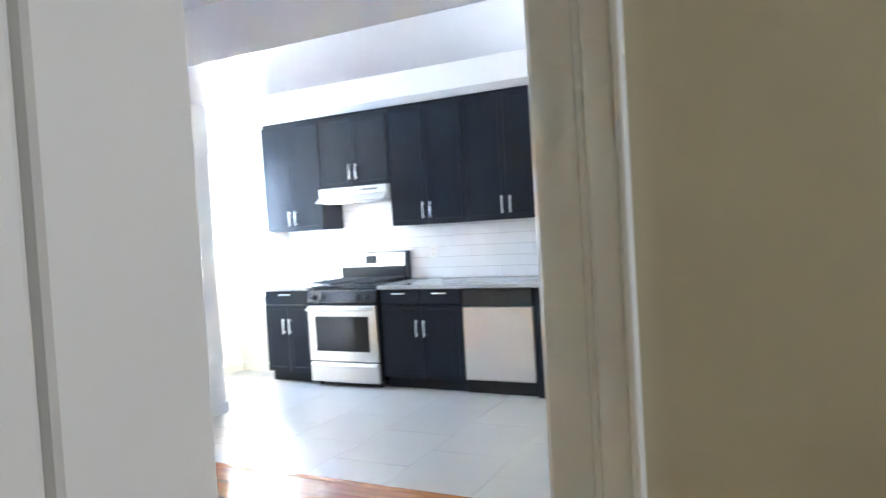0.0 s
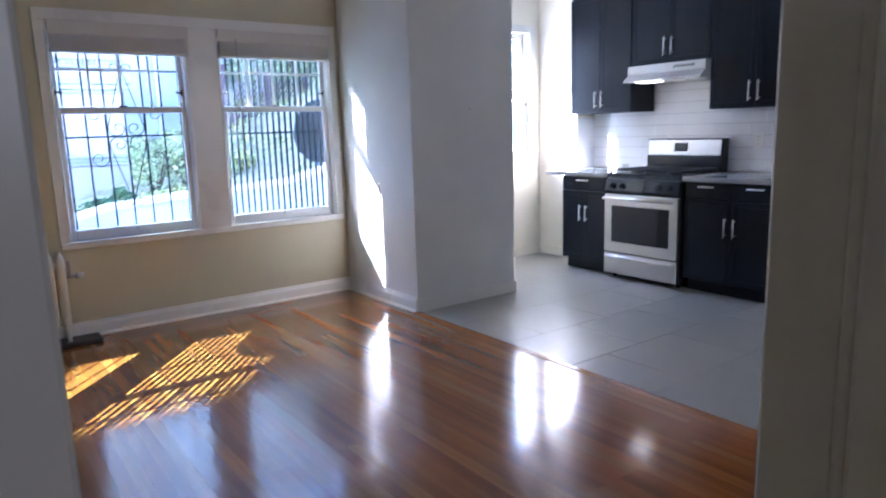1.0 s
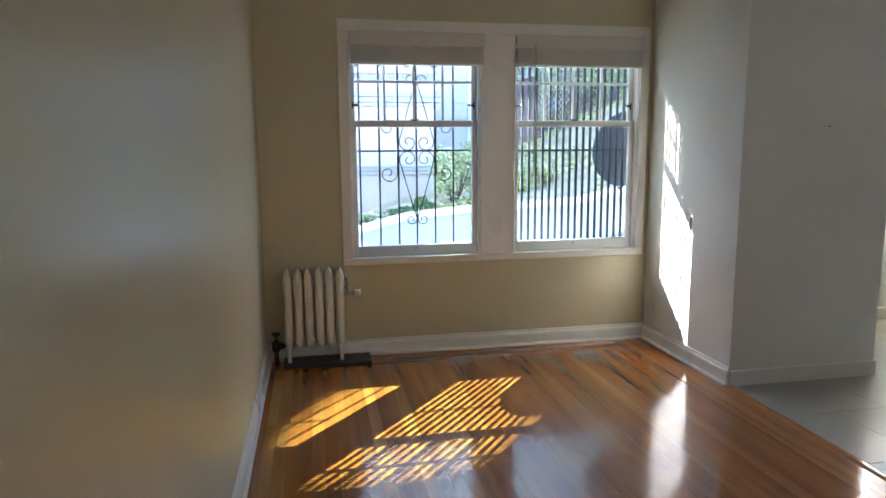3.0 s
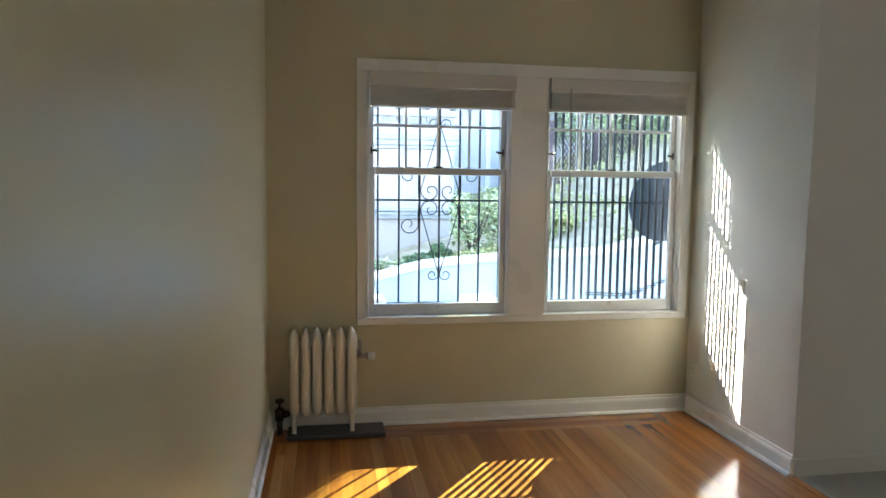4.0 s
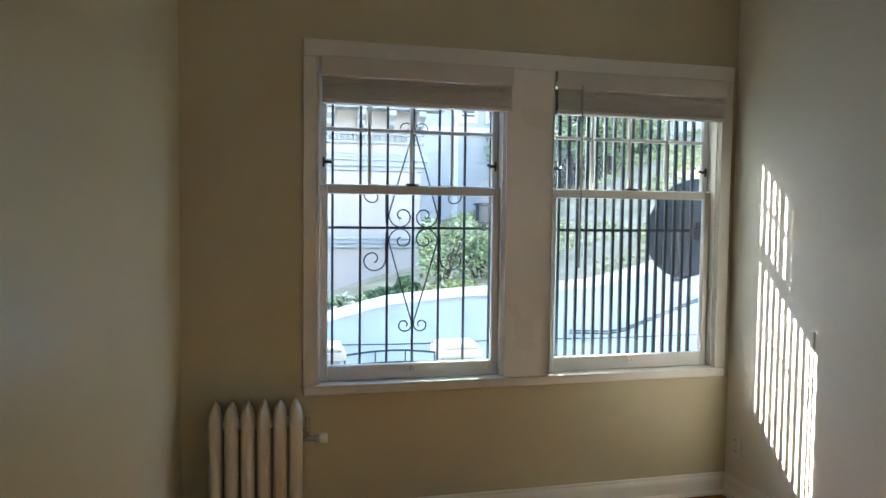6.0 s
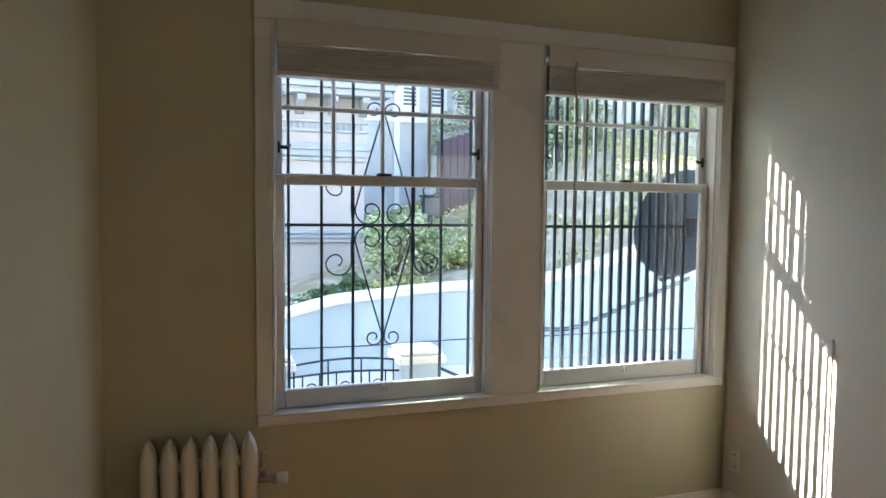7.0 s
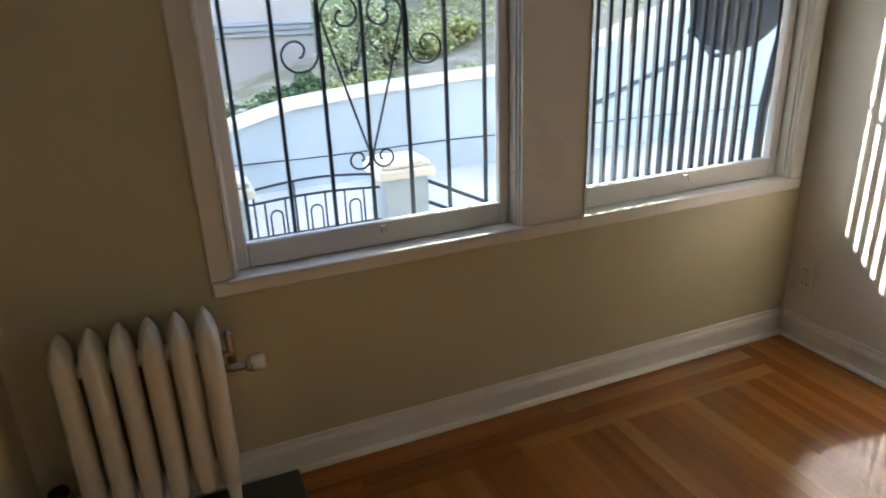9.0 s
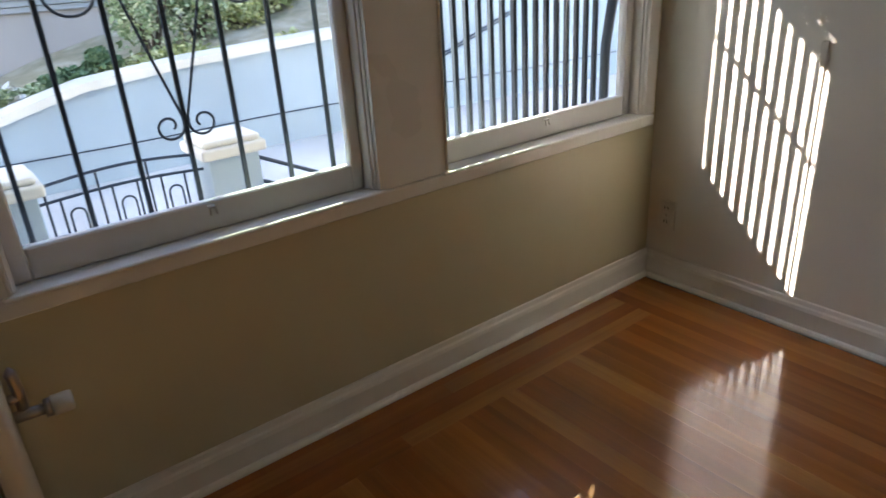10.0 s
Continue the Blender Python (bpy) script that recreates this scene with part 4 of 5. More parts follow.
bm = nb()
xs = [-3000, -400, -60] + [-12 + 0.6 * k for k in range(56)] + [60, 400, 3000]
ys = [-3000, -300, -20, 5.0, 7.0, 9.0, 9.60] + [9.9 + 0.5 * k for k in range(36)] + [60, 400, 3000]
grid = [[bm.verts.new((x, y, -0.25 if y < 9.7 else (bank(x, min(y, 27.0)) if -12.1 < x < 22 else bank(max(-12, min(x, 21)), min(y, 27.0))))) for x in xs] for y in ys]
for r0, r1 in zip(grid, grid[1:]):
    for k in range(len(xs) - 1):
        bm.faces.new((r0[k], r0[k + 1], r1[k + 1], r1[k]))
# a well under the house keeps the sheet below its floors
structure("ground", bm, M_SOIL, "sloping planted bank and court outside", "ground")
bm = nb()
box(bm, -4, 9, 5.70, 9.45, -0.246, -0.20)
structure("pavement", bm, M_CONCRETE, "pale concrete court below the windows", "pavement")

# curved-top retaining wall with its coping
bm = nb()
pts = [-6 + 0.25 * k for k in range(65)]
bow = lambda x: 9.45 + 0.012 * (x - 1.5) ** 2 * (1 if x < 1.5 else -0.5)
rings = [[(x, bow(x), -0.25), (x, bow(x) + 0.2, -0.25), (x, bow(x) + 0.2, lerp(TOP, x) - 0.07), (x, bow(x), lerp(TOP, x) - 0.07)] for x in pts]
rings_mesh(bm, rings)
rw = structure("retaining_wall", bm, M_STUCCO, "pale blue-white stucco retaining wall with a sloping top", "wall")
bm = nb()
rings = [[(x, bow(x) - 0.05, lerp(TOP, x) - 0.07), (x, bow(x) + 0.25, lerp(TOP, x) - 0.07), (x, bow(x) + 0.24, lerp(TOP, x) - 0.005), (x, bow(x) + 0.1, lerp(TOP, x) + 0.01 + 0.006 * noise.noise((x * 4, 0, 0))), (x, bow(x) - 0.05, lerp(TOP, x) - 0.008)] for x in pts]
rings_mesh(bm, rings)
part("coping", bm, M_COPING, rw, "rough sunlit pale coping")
bm = nb()
tube(bm, [(x, bow(x) - 0.02, 0.06 + 0.006 * math.sin(3 * x)) for x in pts[22:]], 0.006, 6)
tagged(part("cable", bm, M_IRON), "thin dark cable along the retaining wall", "cable")


def gate_post(x, y, z):
    e = empty("gate_post", (x, y, -0.2), "white stucco post with a flat cap", "post", "posts of the railing")
    bm = nb()
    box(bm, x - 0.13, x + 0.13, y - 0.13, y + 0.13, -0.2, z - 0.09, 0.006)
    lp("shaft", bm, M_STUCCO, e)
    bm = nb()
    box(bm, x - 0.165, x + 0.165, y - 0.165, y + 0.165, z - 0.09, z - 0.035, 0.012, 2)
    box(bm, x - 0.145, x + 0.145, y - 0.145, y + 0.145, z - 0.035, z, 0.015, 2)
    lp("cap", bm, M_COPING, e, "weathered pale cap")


gate_post(1.43, 7.35, 0.47)
gate_post(0.43, 7.30, 0.49)


def railing(x0, x1, y, z0, z1, label, dy=0.0):
    e = empty("railing", ((x0 + x1) / 2, y, z0), label, "railing")
    at = lambda x: y + dy * (x - x0)
    hump = lambda x: 0.03 * math.sin(math.pi * (x - x0) / (x1 - x0))
    n = 10
    for nm, z, h in (("top_rail", z1, 1.0), ("middle_rail", z1 - 0.075, 0.6), ("bottom_rail", z0 + 0.04, 0.0)):
        bm = nb()
        tube(bm, [(x0 + (x1 - x0) * k / n, at(x0 + (x1 - x0) * k / n), z + h * hump(x0 + (x1 - x0) * k / n)) for k in range(n + 1)], 0.008, 6)
        lp(nm, bm, M_IRON, e)
    k, x = 0, x0 + 0.03
    while x < x1 - 0.02:
        bm = nb()
        tube(bm, [(x, at(x), z0 - (0.06 if k % 3 == 0 else 0.0)), (x, at(x), (z1 if k % 3 == 0 else z1 - 0.07) + 0.7 * hump(x))], 0.0055, 6)
        lp("baluster", bm, M_IRON, e)
        if k % 3 == 1 and x + 0.11 < x1:
            bm = nb()
            r = 0.032
            arch = [(x + 0.025, at(x), z0 + 0.04), (x + 0.025, at(x), z1 - 0.155)]
            arch += [(x + 0.025 + r - r * math.cos(a), at(x), z1 - 0.155 + r * math.sin(a)) for a in (math.pi * j / 8 for j in range(1, 9))]
            arch += [(x + 0.025 + 2 * r, at(x), z0 + 0.04)]
            tube(bm, arch, 0.005, 6)
            lp("arch", bm, M_IRON, e)
        x += 0.055 if k % 3 != 1 else 0.11
        k += 1


railing(0.57, 1.30, 7.32, 0.09, 0.395, "black iron railing with small arches between white posts")
bm = nb()
e = empty("stair_rail", (1.8, 7.4, -0.2), "black iron stair handrail going down by the post", "handrail")
for dz in (0.0, -0.13):
    bm = nb()
    tube(bm, [(1.50, 7.38, 0.34 + dz), (1.62, 7.36, 0.30 + dz), (2.20, 7.30, 0.02 + dz)], 0.011, 8)
    lp("rail", bm, M_IRON, e)
for x, z in ((1.60, 0.31), (2.05, 0.09)):
    bm = nb()
    tube(bm, [(x, 7.35, -0.2), (x, 7.35, z)], 0.010, 8)
    lp("upright", bm, M_IRON, e)


def satellite_dish():
    """Small dish just outside the bars, its back to the window, on a bent mast."""
    c = Vector((2.39, 5.81, 1.34))
    e = empty("satellite_dish", (2.56, 5.90, -0.2), "dark blue-grey satellite dish on a bent mast, seen from behind", "satellite dish")
    turn = Matrix.Translation(c) @ Euler((radians(-78), radians(6), radians(-6))).to_matrix().to_4x4()

    def ring(r, z):
        return [turn @ Vector((0.252 * r * math.cos(a), 0.285 * r * math.sin(a), z)) for a in (2 * math.pi * k / 48 for k in range(48))]

    bm = nb()
    back = [(0.02, 0.0), (0.25, 0.0035), (0.5, 0.013), (0.75, 0.030), (0.94, 0.048), (1.0, 0.050)]
    front = [(1.0, 0.060), (0.97, 0.062), (0.75, 0.038), (0.5, 0.020), (0.25, 0.010), (0.02, 0.007)]
    rings_mesh(bm, [ring(r, z) for r, z in back + front])
    lp("reflector", bm, M_DISH, e, "", True)
    bm = nb()
    box(bm, c.x + 0.00, c.x + 0.11, c.y - 0.022, c.y + 0.004, c.z - 0.05, c.z + 0.05, 0.006)
    tube(bm, [c + Vector((0.10, -0.012, 0.02)), c + Vector((0.165, 0.01, 0.0))], 0.018, 10)
    bracket = lp("bracket", bm, M_IRON, e)
    for dz in (-0.035, 0.035):
        for dx in (0.02, 0.085):
            bm = nb()
            tube(bm, [c + Vector((dx, -0.028, dz)), c + Vector((dx, -0.020, dz))], 0.007, 6)
            under(lp("bolt", bm, M_IRON, e), bracket)
    bm = nb()
    tube(bm, [c + Vector((0.165, 0.01, 0.14)), c + Vector((0.165, 0.01, -0.20)), c + Vector((0.175, 0.04, -0.34)), c + Vector((0.195, 0.08, -0.50)), c + Vector((0.195, 0.09, -1.54))], 0.021, 10)
    lp("mast", bm, M_IRON, e, "", True)
    bm = nb()
    tube(bm, [c + Vector((0.02, 0.10, -0.26)), c + Vector((0.06, 0.26, -0.30)), c + Vector((0.08, 0.40, -0.20))], 0.011, 8)
    lp("feed_arm", bm, M_IRON, e, "", True)
    bm = nb()
    tube(bm, [c + Vector((0.08, 0.41, -0.21)), c + Vector((0.07, 0.36, -0.14))], [0.03, 0.025], 10)
    lp("receiver", bm, M_IRON, e, "", True)


satellite_dish()
e = empty("conduit", (4.2, 9.4, 0.1), "pair of thin dark pipes climbing along the stucco wall", "pipe")
for dz in (0.0, 0.028):
    bm = nb()
    tube(bm, [(x, bow(x) - 0.016, z + dz) for x, z in ((3.26, 0.12), (3.44, 0.115), (3.72, 0.10), (3.9, 0.125), (4.6, 0.375), (5.3, 0.63))], 0.008, 6)
    lp("pipe", bm, M_IRON, e)


def neighbour_house():
    """Stucco house across the court: plinth, string courses, dentils and a bracketed cornice."""
    x0, x1, y = -7.5, 2.06, 12.0
    e = empty("neighbour_house", (-2, 13, 0), "pink-cream stucco house with grey cornice and string courses", "house")
    bm = nb()
    box(bm, x0, x1, y, y + 5, -0.3, 5.2)
    lp("wall", bm, M_HOUSE, e)
    bm = nb()
    box(bm, x0 - 0.1, x1 + 0.1, y - 0.1, y + 5, 5.2, 5.4)
    lp("roof", bm, M_HTRIM, e)
    # unseen block added on the roof to narrow the sunlight on the closet wall
    bm = nb()
    box(bm, -6.61, -6.15, y + 0.33, y + 1.2, 5.4, 9.2, 0.02)
    lp("sun_patch_block", bm, M_HOUSE, e)
    for z0, z1, d in ((0.94, 1.00, 0.05), (1.00, 1.06, 0.08), (1.06, 1.10, 0.11), (2.02, 2.08, 0.04), (2.08, 2.16, 0.08), (2.16, 2.20, 0.11), (2.20, 2.26, 0.06), (2.40, 2.44, 0.05), (2.52, 2.55, 0.05), (2.86, 2.94, 0.30), (2.94, 3.02, 0.36), (3.02, 3.07, 0.40)):
        bm = nb()
        box(bm, x0, x1 + d, y - d, y + 0.02, z0, z1, 0.008)
        lp("string_course", bm, M_HTRIM, e)
    dent = mesh_of("dentil", box(nb(), -0.016, 0.016, -0.035, 0.0, 2.445, 2.515), M_HTRIM)
    x = -3.0
    while x < x1:
        ob = new("dentil", dent)
        ob.parent = e
        local(e, ob)
        ob.location = (x, y, 0)
        x += 0.075
    br = nb()
    rings_mesh(br, [[(s, -0.01, 2.62), (s, -0.10, 2.66), (s, -0.12, 2.72), (s, -0.24, 2.78), (s, -0.26, 2.85), (s, -0.01, 2.85)] for s in (-0.05, 0.05)])
    br = mesh_of("bracket", br, M_HTRIM)
    x = -3.0
    while x < x1:
        ob = new("bracket", br)
        ob.parent = e
        local(e, ob)
        ob.location = (x, y, 0)
        x += 0.42
    for x in (-1.0, 0.45):
        bm = nb()
        box(bm, x - 0.40, x + 0.40, y - 0.06, y + 0.02, 3.15, 4.6, 0.01)
        w = lp("window", bm, M_HWHITE, e)
        bm = nb()
        box(bm, x - 0.30, x + 0.30, y - 0.07, y - 0.055, 3.25, 4.5)
        p = lp("pane", bm, M_SHUT, e)
        under(p, w)


neighbour_house()


def siding_house():
    """Grey-blue clapboard house farther back with white shuttered windows."""
    x0, x1, y = 1.9, 9.5, 16.0
    e = empty("siding_house", (5, 18, 0), "grey-blue clapboard house with white shuttered windows", "house")
    bm = nb()
    box(bm, x0, x1, y, y + 5, 0.0, 8)
    lp("wall", bm, M_SIDING, e)
    bd = nb()
    rings_mesh(bd, [[(s, 0.0, 0.0), (s, -0.028, 0.0), (s, -0.010, 0.17), (s, 0.0, 0.17)] for s in (x0, x1)])
    bd = mesh_of("clapboard", bd, M_SIDING)
    for k in range(44):
        ob = new("clapboard", bd)
        ob.parent = e
        local(e, ob)
        ob.location = (0, y, 0.3 + 0.17 * k)
    bm = nb()
    box(bm, 3.51, 3.62, y - 0.05, y + 0.01, 0.2, 8)
    lp("corner_board", bm, M_HWHITE, e)
    bm = nb()
    box(bm, x0, x1, y - 0.06, y + 0.01, 3.10, 3.22)
    lp("belt_course", bm, M_HWHITE, e)
    for x, z in ((3.82, 3.85), (4.40, 3.85), (4.95, 3.85), (6.2, 3.85), (7.4, 3.85)):
        bm = nb()
        box(bm, x - 0.20, x + 0.20, y - 0.07, y + 0.0, z - 0.55, z + 0.75, 0.01)
        w = lp("window", bm, M_HWHITE, e)
        for k in range(14):
            bm = nb()
            box(bm, x - 0.13, x + 0.13, y - 0.085, y - 0.068, z - 0.42 + 0.075 * k, z - 0.42 + 0.075 * k + 0.045)
            s = lp("louvre", bm, M_SHUT, e)
            under(s, w)


siding_house()


def fence():
    e = empty("fence", (4.4, 14, 0.8), "dark red board fence with a lattice top on the bank", "fence")
    for k in range(19):
        x = 3.76 + 0.125 * k
        top = 2.56 + 0.04 * k
        bm = nb()
        box(bm, x, x + 0.118, 14.0, 14.025, 0.4, top if k < 5 else 1.75, 0.003)
        lp("board", bm, M_FENCE, e)
    for k in range(22):
        bm = nb()
        x = 4.38 + 0.075 * k
        tube(bm, [(x, 14.01, 1.75), (x + 0.40, 14.01, 2.45)], 0.009, 4)
        tube(bm, [(x + 0.40, 14.03, 1.75), (x, 14.03, 2.45)], 0.009, 4)
        lp("lattice", bm, M_FENCE, e)
    for x in (4.38, 5.25, 6.10):
        bm = nb()
        box(bm, x - 0.05, x + 0.05, 14.03, 14.12, 0.4, 2.55, 0.004)
        lp("post", bm, M_FENCE, e)


fence()


def leaves(bm, rnd, c, rad, n, size, flat=1.0):
    """Many small bent leaves about a centre, thinner towards the outside."""
    for _ in range(n):
        d = Vector((rnd.gauss(0, 1), rnd.gauss(0, 1), rnd.gauss(0, 1))).normalized()
        r = rnd.uniform(0.45, 1.05) ** 0.6
        p = Vector(c) + Vector((d.x * rad[0], d.y * rad[1], d.z * rad[2])) * r
        s = size * rnd.uniform(0.6, 1.4)
        a = Vector((rnd.gauss(0, 1), rnd.gauss(0, 1), rnd.gauss(0, 0.6))).normalized()
        b = a.cross(Vector((rnd.gauss(0, 1), rnd.gauss(0, 1), rnd.gauss(0, 1)))).normalized()
        v = [bm.verts.new(p - a * s), bm.verts.new(p + b * s * 0.45), bm.verts.new(p + a * s + Vector((0, 0, -0.25 * s))), bm.verts.new(p - b * s * 0.45)]
        bm.faces.new((v[0], v[1], v[2]))
        bm.faces.new((v[0], v[2], v[3]))


def shrub(x, y, z, r, h, mat, label, seed, size=0.045, flowers=0):
    rnd = random.Random(seed)
    e = empty("shrub", (x, y, z), label, "shrub", "shrubs on the bank")
    bm = nb()
    tips = []
    for k in range(9):
        a, f = rnd.uniform(0, 6.28), rnd.uniform(0.3, 0.9)
        tip = Vector((x + math.cos(a) * r * f, y + math.sin(a) * r * f, z + h * rnd.uniform(0.45, 0.95)))
        tips.append(tip)
        tube(bm, [(x, y, z - 0.05), (x + math.cos(a) * r * f * 0.4, y + math.sin(a) * r * f * 0.4, z + h * 0.35), tip], [0.022, 0.014, 0.005], 5)
    lp("stems", bm, M_BARK, e)
    bm = nb()
    for t in tips:
        leaves(bm, rnd, t, (r * 0.42, r * 0.42, h * 0.24), 210, size)
    leaves(bm, rnd, (x, y, z + h * 0.45), (r * 0.8, r * 0.8, h * 0.5), 420, size)
    lp("crown", bm, mat, e)
    if flowers:
        bm = nb()
        leaves(bm, rnd, (x, y, z + h * 0.55), (r, r, h * 0.55), flowers, 0.035)
        lp("blossom", bm, M_FLOWER, e, "small white flowers")


shrub(0.84, 9.98, 0.24, 0.20, 0.26, M_LEAF, "low pale shrub with small white flowers behind the wall", 4, 0.022, 240)
shrub(0.46, 10.10, 0.18, 0.22, 0.26, M_LEAFD, "low dark green shrub at the foot of the house", 10, 0.024)
shrub(1.26, 10.05, 0.36, 0.19, 0.20, M_LEAFD, "low dark green shrub behind the wall", 3, 0.026)
shrub(1.56, 10.20, 0.44, 0.14, 0.22, M_LEAFD, "low dark green shrub behind the wall", 7, 0.026)
shrub(2.06, 10.55, 0.48, 0.38, 0.84, M_LEAF, "pale leafy shrub with sunlit tips on the bank", 5, 0.030)
shrub(2.58, 10.75, 0.55, 0.34, 0.62, M_LEAF, "pale leafy shrub with sunlit tips on the bank", 6, 0.030)
shrub(3.10, 10.9, 0.60, 0.32, 0.34, M_IVY, "yellow-green bushy plant on the bank", 8, 0.030)
shrub(3.55, 11.2, 0.72, 0.34, 0.34, M_IVY, "yellow-green bushy plant on the bank", 9, 0.030)


def meter_box(x, y, z):
    e = empty("utility_box", (x, y, z - 0.5), "dark utility box with a flat cap on a post", "utility box")
    bm = nb()
    box(bm, x - 0.03, x + 0.03, y - 0.03, y + 0.03, z - 0.8, z - 0.02, 0.004)
    lp("post", bm, M_IRON, e)
    bm = nb()
    box(bm, x - 0.12, x + 0.12, y - 0.08, y + 0.08, z - 0.02, z + 0.25, 0.01)
    lp("case", bm, M_IRON, e)
    bm = nb()
    box(bm, x - 0.15, x + 0.15, y - 0.11, y + 0.11, z + 0.25, z + 0.29, 0.012)
    lp("cap", bm, M_IRON, e)


meter_box(3.20, 12.6, 1.32)


def tree(x, y, z, h, r, seed, mat, label):
    rnd = random.Random(seed)
    e = empty("tree", (x, y, z), label, "tree", "trees up the bank")
    bm = nb()
    top = Vector((x + rnd.uniform(-0.3, 0.3), y, z + h * 0.75))
    tube(bm, [(x, y, z - 0.2), (x + 0.1, y, z + h * 0.35), top], [0.16, 0.11, 0.04], 8)
    tips = []
    for k in range(15):
        a, f = rnd.uniform(0, 6.28), rnd.uniform(0.35, 1.0)
        st = Vector((x + 0.1, y, z + h * rnd.uniform(0.25, 0.65)))
        tip = Vector((x + math.cos(a) * r * f, y + math.sin(a) * r * f, z + h * rnd.uniform(0.35, 1.0)))
        tips.append(tip)
        tube(bm, [st, (st + tip) / 2 + Vector((0, 0, 0.15)), tip], [0.05, 0.03, 0.01], 6)
    lp("trunk", bm, M_BARK, e)
    bm = nb()
    for t in tips:
        leaves(bm, rnd, t, (r * 0.40, r * 0.40, h * 0.16), 900, 0.050)
    lp("crown", bm, mat, e)


tree(6.2, 15.5, 1.4, 3.6, 1.5, 11, M_LEAF, "broad green tree on the bank")
tree(8.6, 17.5, 2.2, 3.8, 1.7, 12, M_LEAFD, "dark green tree on the bank")
tree(11.5, 18.5, 3.0, 4.0, 1.9, 13, M_LEAF, "green tree up the bank")
tree(14.5, 18.0, 3.8, 3.6, 1.8, 14, M_LEAFD, "dark green tree up the bank")
tree(7.4, 19.5, 2.0, 4.2, 1.5, 15, M_LEAFD, "dark tree behind the fence")

rnd = random.Random(21)
bm = nb()
for _ in range(9000):
    x, y = rnd.uniform(2.4, 13), rnd.uniform(9.75, 17)
    if noise.noise((x * 0.9, y * 0.9, 4.0)) < 0.02:
        continue
    leaves(bm, rnd, (x, y, bank(x, y) + 0.05), (0.10, 0.10, 0.07), 5, 0.032)
for _ in range(420):
    x, y = rnd.uniform(1.1, 2.4), rnd.uniform(9.72, 10.4)
    if noise.noise((x * 1.1, y * 1.1, 9.0)) < -0.15:
        continue
    leaves(bm, rnd, (x, y, bank(x, y) + 0.04), (0.09, 0.09, 0.06), 5, 0.028)
tagged(part("bank_plants", bm, M_IVY), "yellow-green ground cover on the sloping bank", "plants", kind="stuff")

# ---- floors: boards, tiles, wall tiles ----
bm = nb()
box(bm, -1.68, XR - 0.035, -1.75, YW, -0.06, -0.016)
floor = structure("floor", bm, M_SUB, "worn orange-brown fir board floor", "floor")
rnd = random.Random(5)
cache = {}


def board(x0, x1, y0, y1, along, parent, name="floor_board"):
    """One floor board; alike boards share their mesh."""
    w, ln = (x1 - x0, y1 - y0) if along == "y" else (y1 - y0, x1 - x0)
    key = (round(w, 4), round(ln, 4))
    if key not in cache:
        # slightly cupped face, edges a hair above the middle
        b = nb()
        g = 0.0001
        face = [(-w / 2 + g, 0.0), (-w / 4, -0.00006), (0.0, -0.00008), (w / 4, -0.00006), (w / 2 - g, 0.0)]
        rim = [(-w / 2 + g, -0.016), *face, (w / 2 - g, -0.016)]
        rings_mesh(b, [[(px, py, pz) for px, pz in rim] for py in (-ln / 2 + g, ln / 2 - g)])
        cache[key] = mesh_of("floor_board", b, M_WOOD)
    ob = new(name, cache[key])
    ob.parent = parent
    ob.location = ((x0 + x1) / 2, (y0 + y1) / 2, 0.0)
    ob.rotation_euler = (0, rnd.gauss(0, 0.0014), math.pi / 2 if along == "x" else 0)
    return ob


W = 0.057
BX0, BX1, BY1 = XL + 0.002, XR - 0.036, YW - 0.002
# border courses along the window wall and the kitchen edge
for k in range(4):
    y1 = BY1 - W * k
    cut = rnd.uniform(0.8, 1.6)
    board(BX0, BX0 + cut, y1 - W, y1, "x", floor)
    board(BX0 + cut, BX1 - W * 4, y1 - W, y1, "x", floor)
YB = BY1 - 4 * W
for k in range(4):
    x1 = BX1 - W * k
    y = BY1
    while y > 0.75:
        ln = rnd.choice((2.2, 2.8, 3.4))
        lo = max(0.72, y - ln)
        board(x1 - W, x1, lo, y, "y", floor)
        y = lo
x = BX0
while x < BX1 - 4 * W - 0.01:
    xe = min(x + W, BX1 - 4 * W)
    y = YB
    first = rnd.choice((1.5, 2.4, 3.3, 4.2))
    stop = 0.72 if x > 0.3 else -1.6
    while y > stop + 0.01:
        ln = first or rnd.choice((2.4, 3.0, 3.6))
        first = 0
        lo = max(stop, round(y - ln, 3))
        if lo - stop < 0.25:
            lo = stop
        board(x, xe, lo, y, "y", floor)
        y = lo
    x = xe
pale = nb()
box(pale, BX0 + 0.064, BX0 + 0.109, 4.42, 5.10, -0.004, 0.0012, 0.0004)
part("floor_board", pale, M_PALEWOOD, floor, "paler replaced board")
x = -1.55
while x < BX0 - 0.01:
    xe = min(x + W * 2, BX0)
    board(x, xe, -1.6, 0.86, "y", floor)
    x = xe
bm = nb()
rings_mesh(bm, [[(XR - 0.035, y, -0.01), (XR - 0.035, y, 0.001), (XR - 0.02, y, 0.006), (XR + 0.004, y, 0.006), (XR + 0.008, y, -0.01)] for y in (HY, PY)])
structure("threshold", bm, M_WOOD, "wooden edge strip between boards and tiles", "threshold")

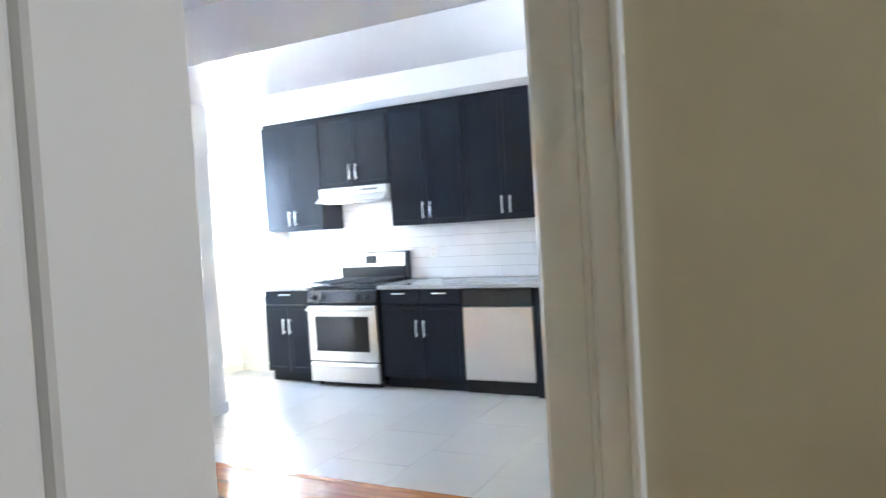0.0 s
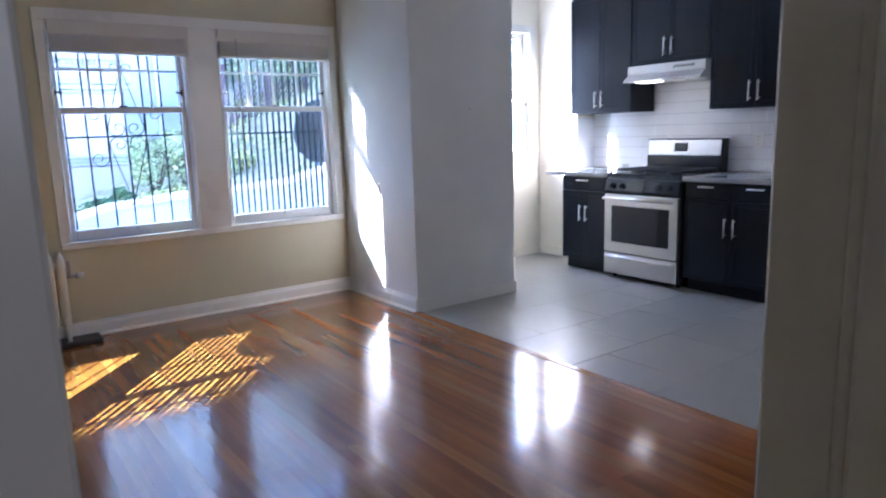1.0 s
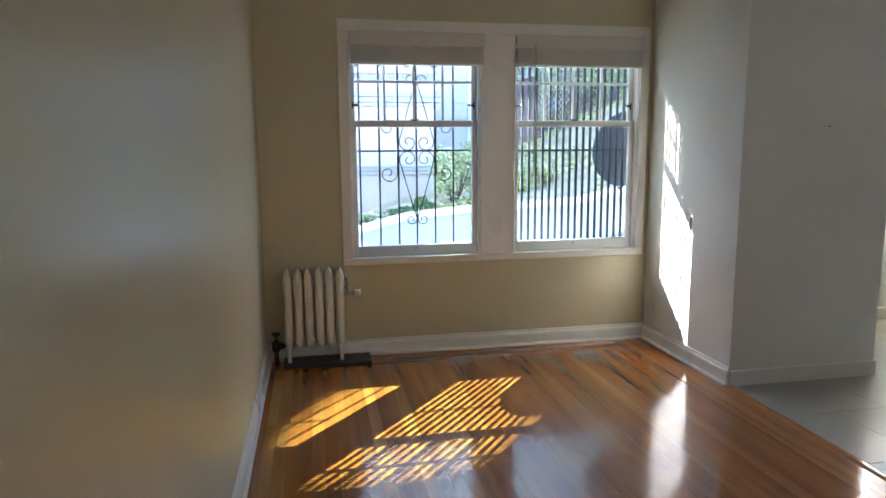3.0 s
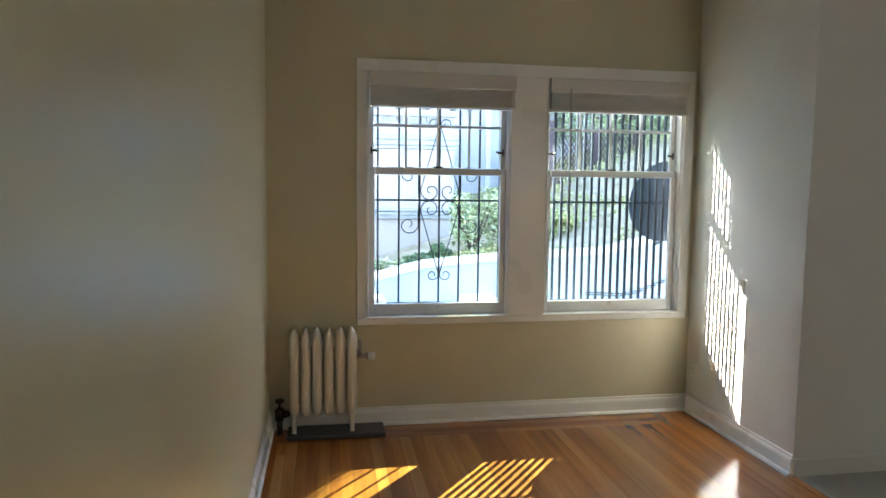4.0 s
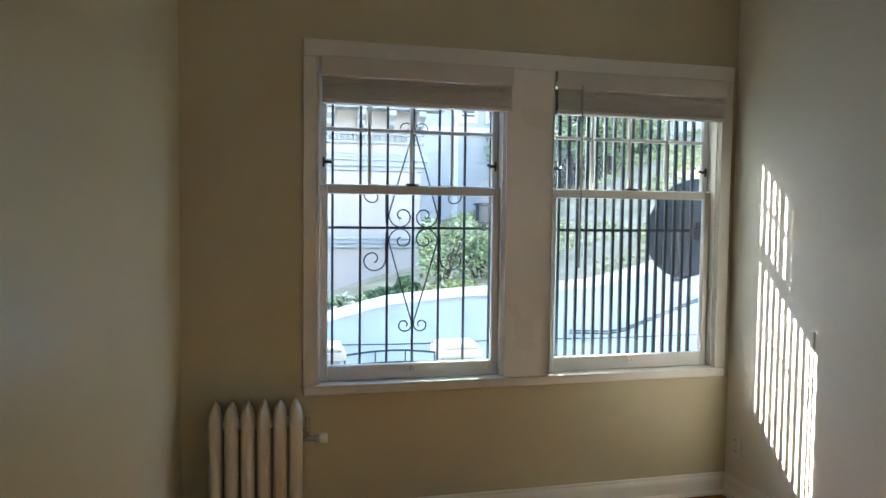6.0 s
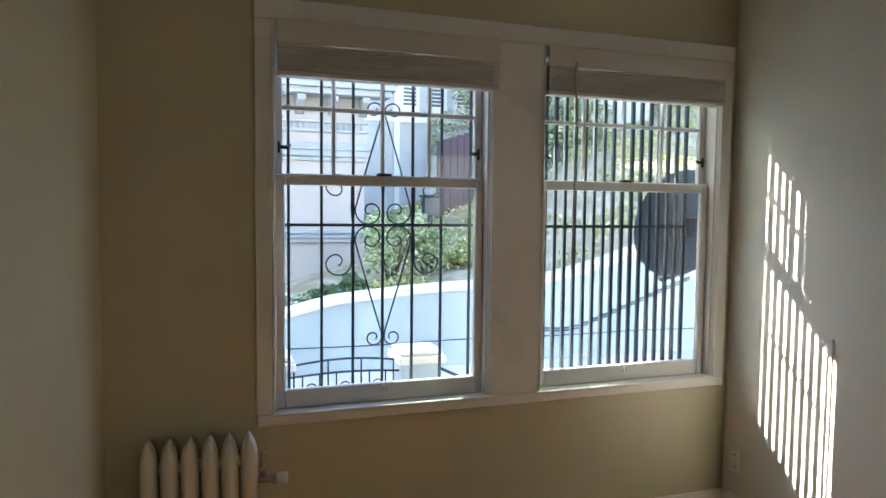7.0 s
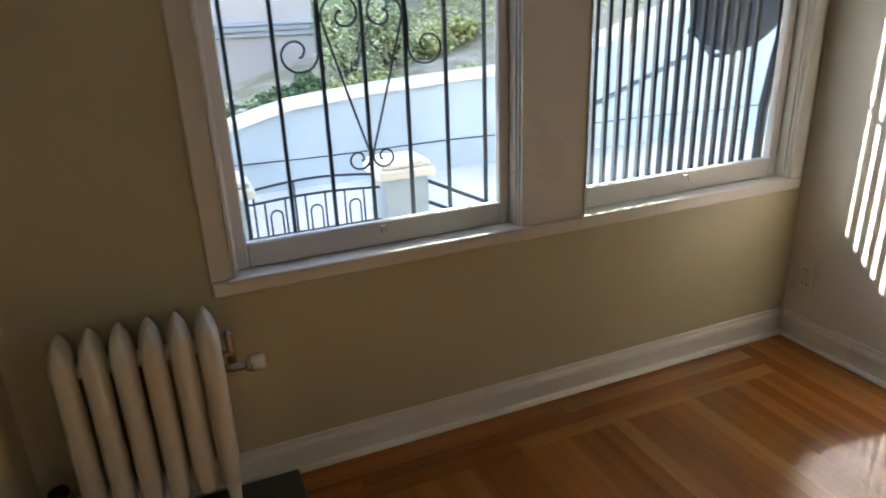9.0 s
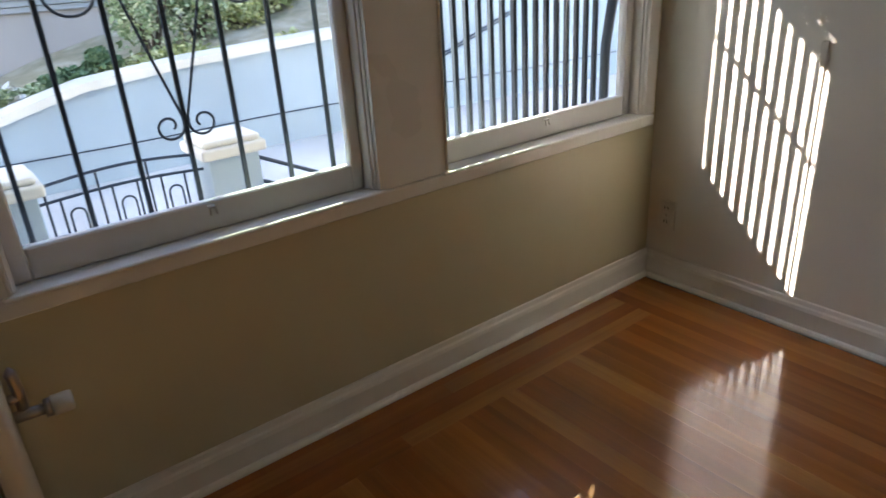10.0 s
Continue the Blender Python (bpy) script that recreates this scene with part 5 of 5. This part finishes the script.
bm = nb()
box(bm, XR - 0.03, XK + 0.1, 0.3, YK, -0.06, -0.004)
kfloor = structure("kitchen_floor", bm, M_GROUT, "pale grey stone-tiled kitchen floor", "floor")
TX, TY = 0.60, 0.53
tcache = {}
j, y = 0, PY + 0.53 * 3 - 0.46
while y > 0.72:
    lo = max(0.72, y - TY)
    x = XR + 0.010 - (TX / 2 if j % 2 else 0)
    while x < XK:
        a, b = max(x, XR + 0.010), min(x + TX, XK)
        hi = min(y, YK)
        if b - a > 0.05 and hi - lo > 0.05:
            key = (round(b - a, 3), round(hi - lo, 3))
            if key not in tcache:
                t = nb()
                g = 0.0014
                box(t, -key[0] / 2 + g, key[0] / 2 - g, -key[1] / 2 + g, key[1] / 2 - g, -0.006, 0.0)
                up = [e for e in t.edges if all(v.co.z > -0.001 for v in e.verts)]
                bmesh.ops.bevel(t, geom=up, offset=0.001, segments=1, affect="EDGES")
                tcache[key] = mesh_of("floor_tile", t, M_FTILE)
            ob = new("floor_tile", tcache[key])
            ob.parent = kfloor
            ob.location = ((a + b) / 2, (lo + hi) / 2, rnd.uniform(-0.0004, 0.0002))
        x += TX
    y = lo
    j += 1

bm = nb()
box(bm, XK - 0.0115, XK - 0.0005, 2.08, 5.057, 0.912, 1.82)
splash = structure("backsplash", bm, M_GROUT, "white glazed tile backsplash", "backsplash")
TH, TW = 0.098, 0.30
wt = {}


def wall_tile(w, h):
    key = (round(w, 3), round(h, 3))
    if key not in wt:
        t = nb()
        g = 0.0013
        box(t, -0.005, 0.0, -w / 2 + g, w / 2 - g, -h / 2 + g, h / 2 - g)
        wt[key] = mesh_of("wall_tile", t, M_WTILE)
    return wt[key]


for k in range(10):
    z0 = 0.913 + TH * k
    z1 = min(z0 + TH, 1.812)
    if z1 - z0 < 0.02:
        continue
    y = 2.08 - (TW / 2 if k % 2 else 0)
    while y < 5.055:
        a, b = max(y, 2.08), min(y + TW, 5.055)
        if b - a > 0.01 and (z0 < 1.42 or (b > 3.57 and a < 4.35)):
            ob = new("wall_tile", wall_tile(b - a, z1 - z0))
            ob.parent = splash
            ob.location = (XK - 0.011 + rnd.uniform(-0.0005, 0.0003), (a + b) / 2, (z0 + z1) / 2)
        y += TW
for k in range(5):
    z0 = 0.913 + TH * k
    ob = new("wall_tile", wall_tile(0.235, TH))
    ob.parent = splash
    ob.rotation_euler = (0, 0, math.pi / 2)
    ob.location = (XK - 0.13, 5.0555, z0 + TH / 2)
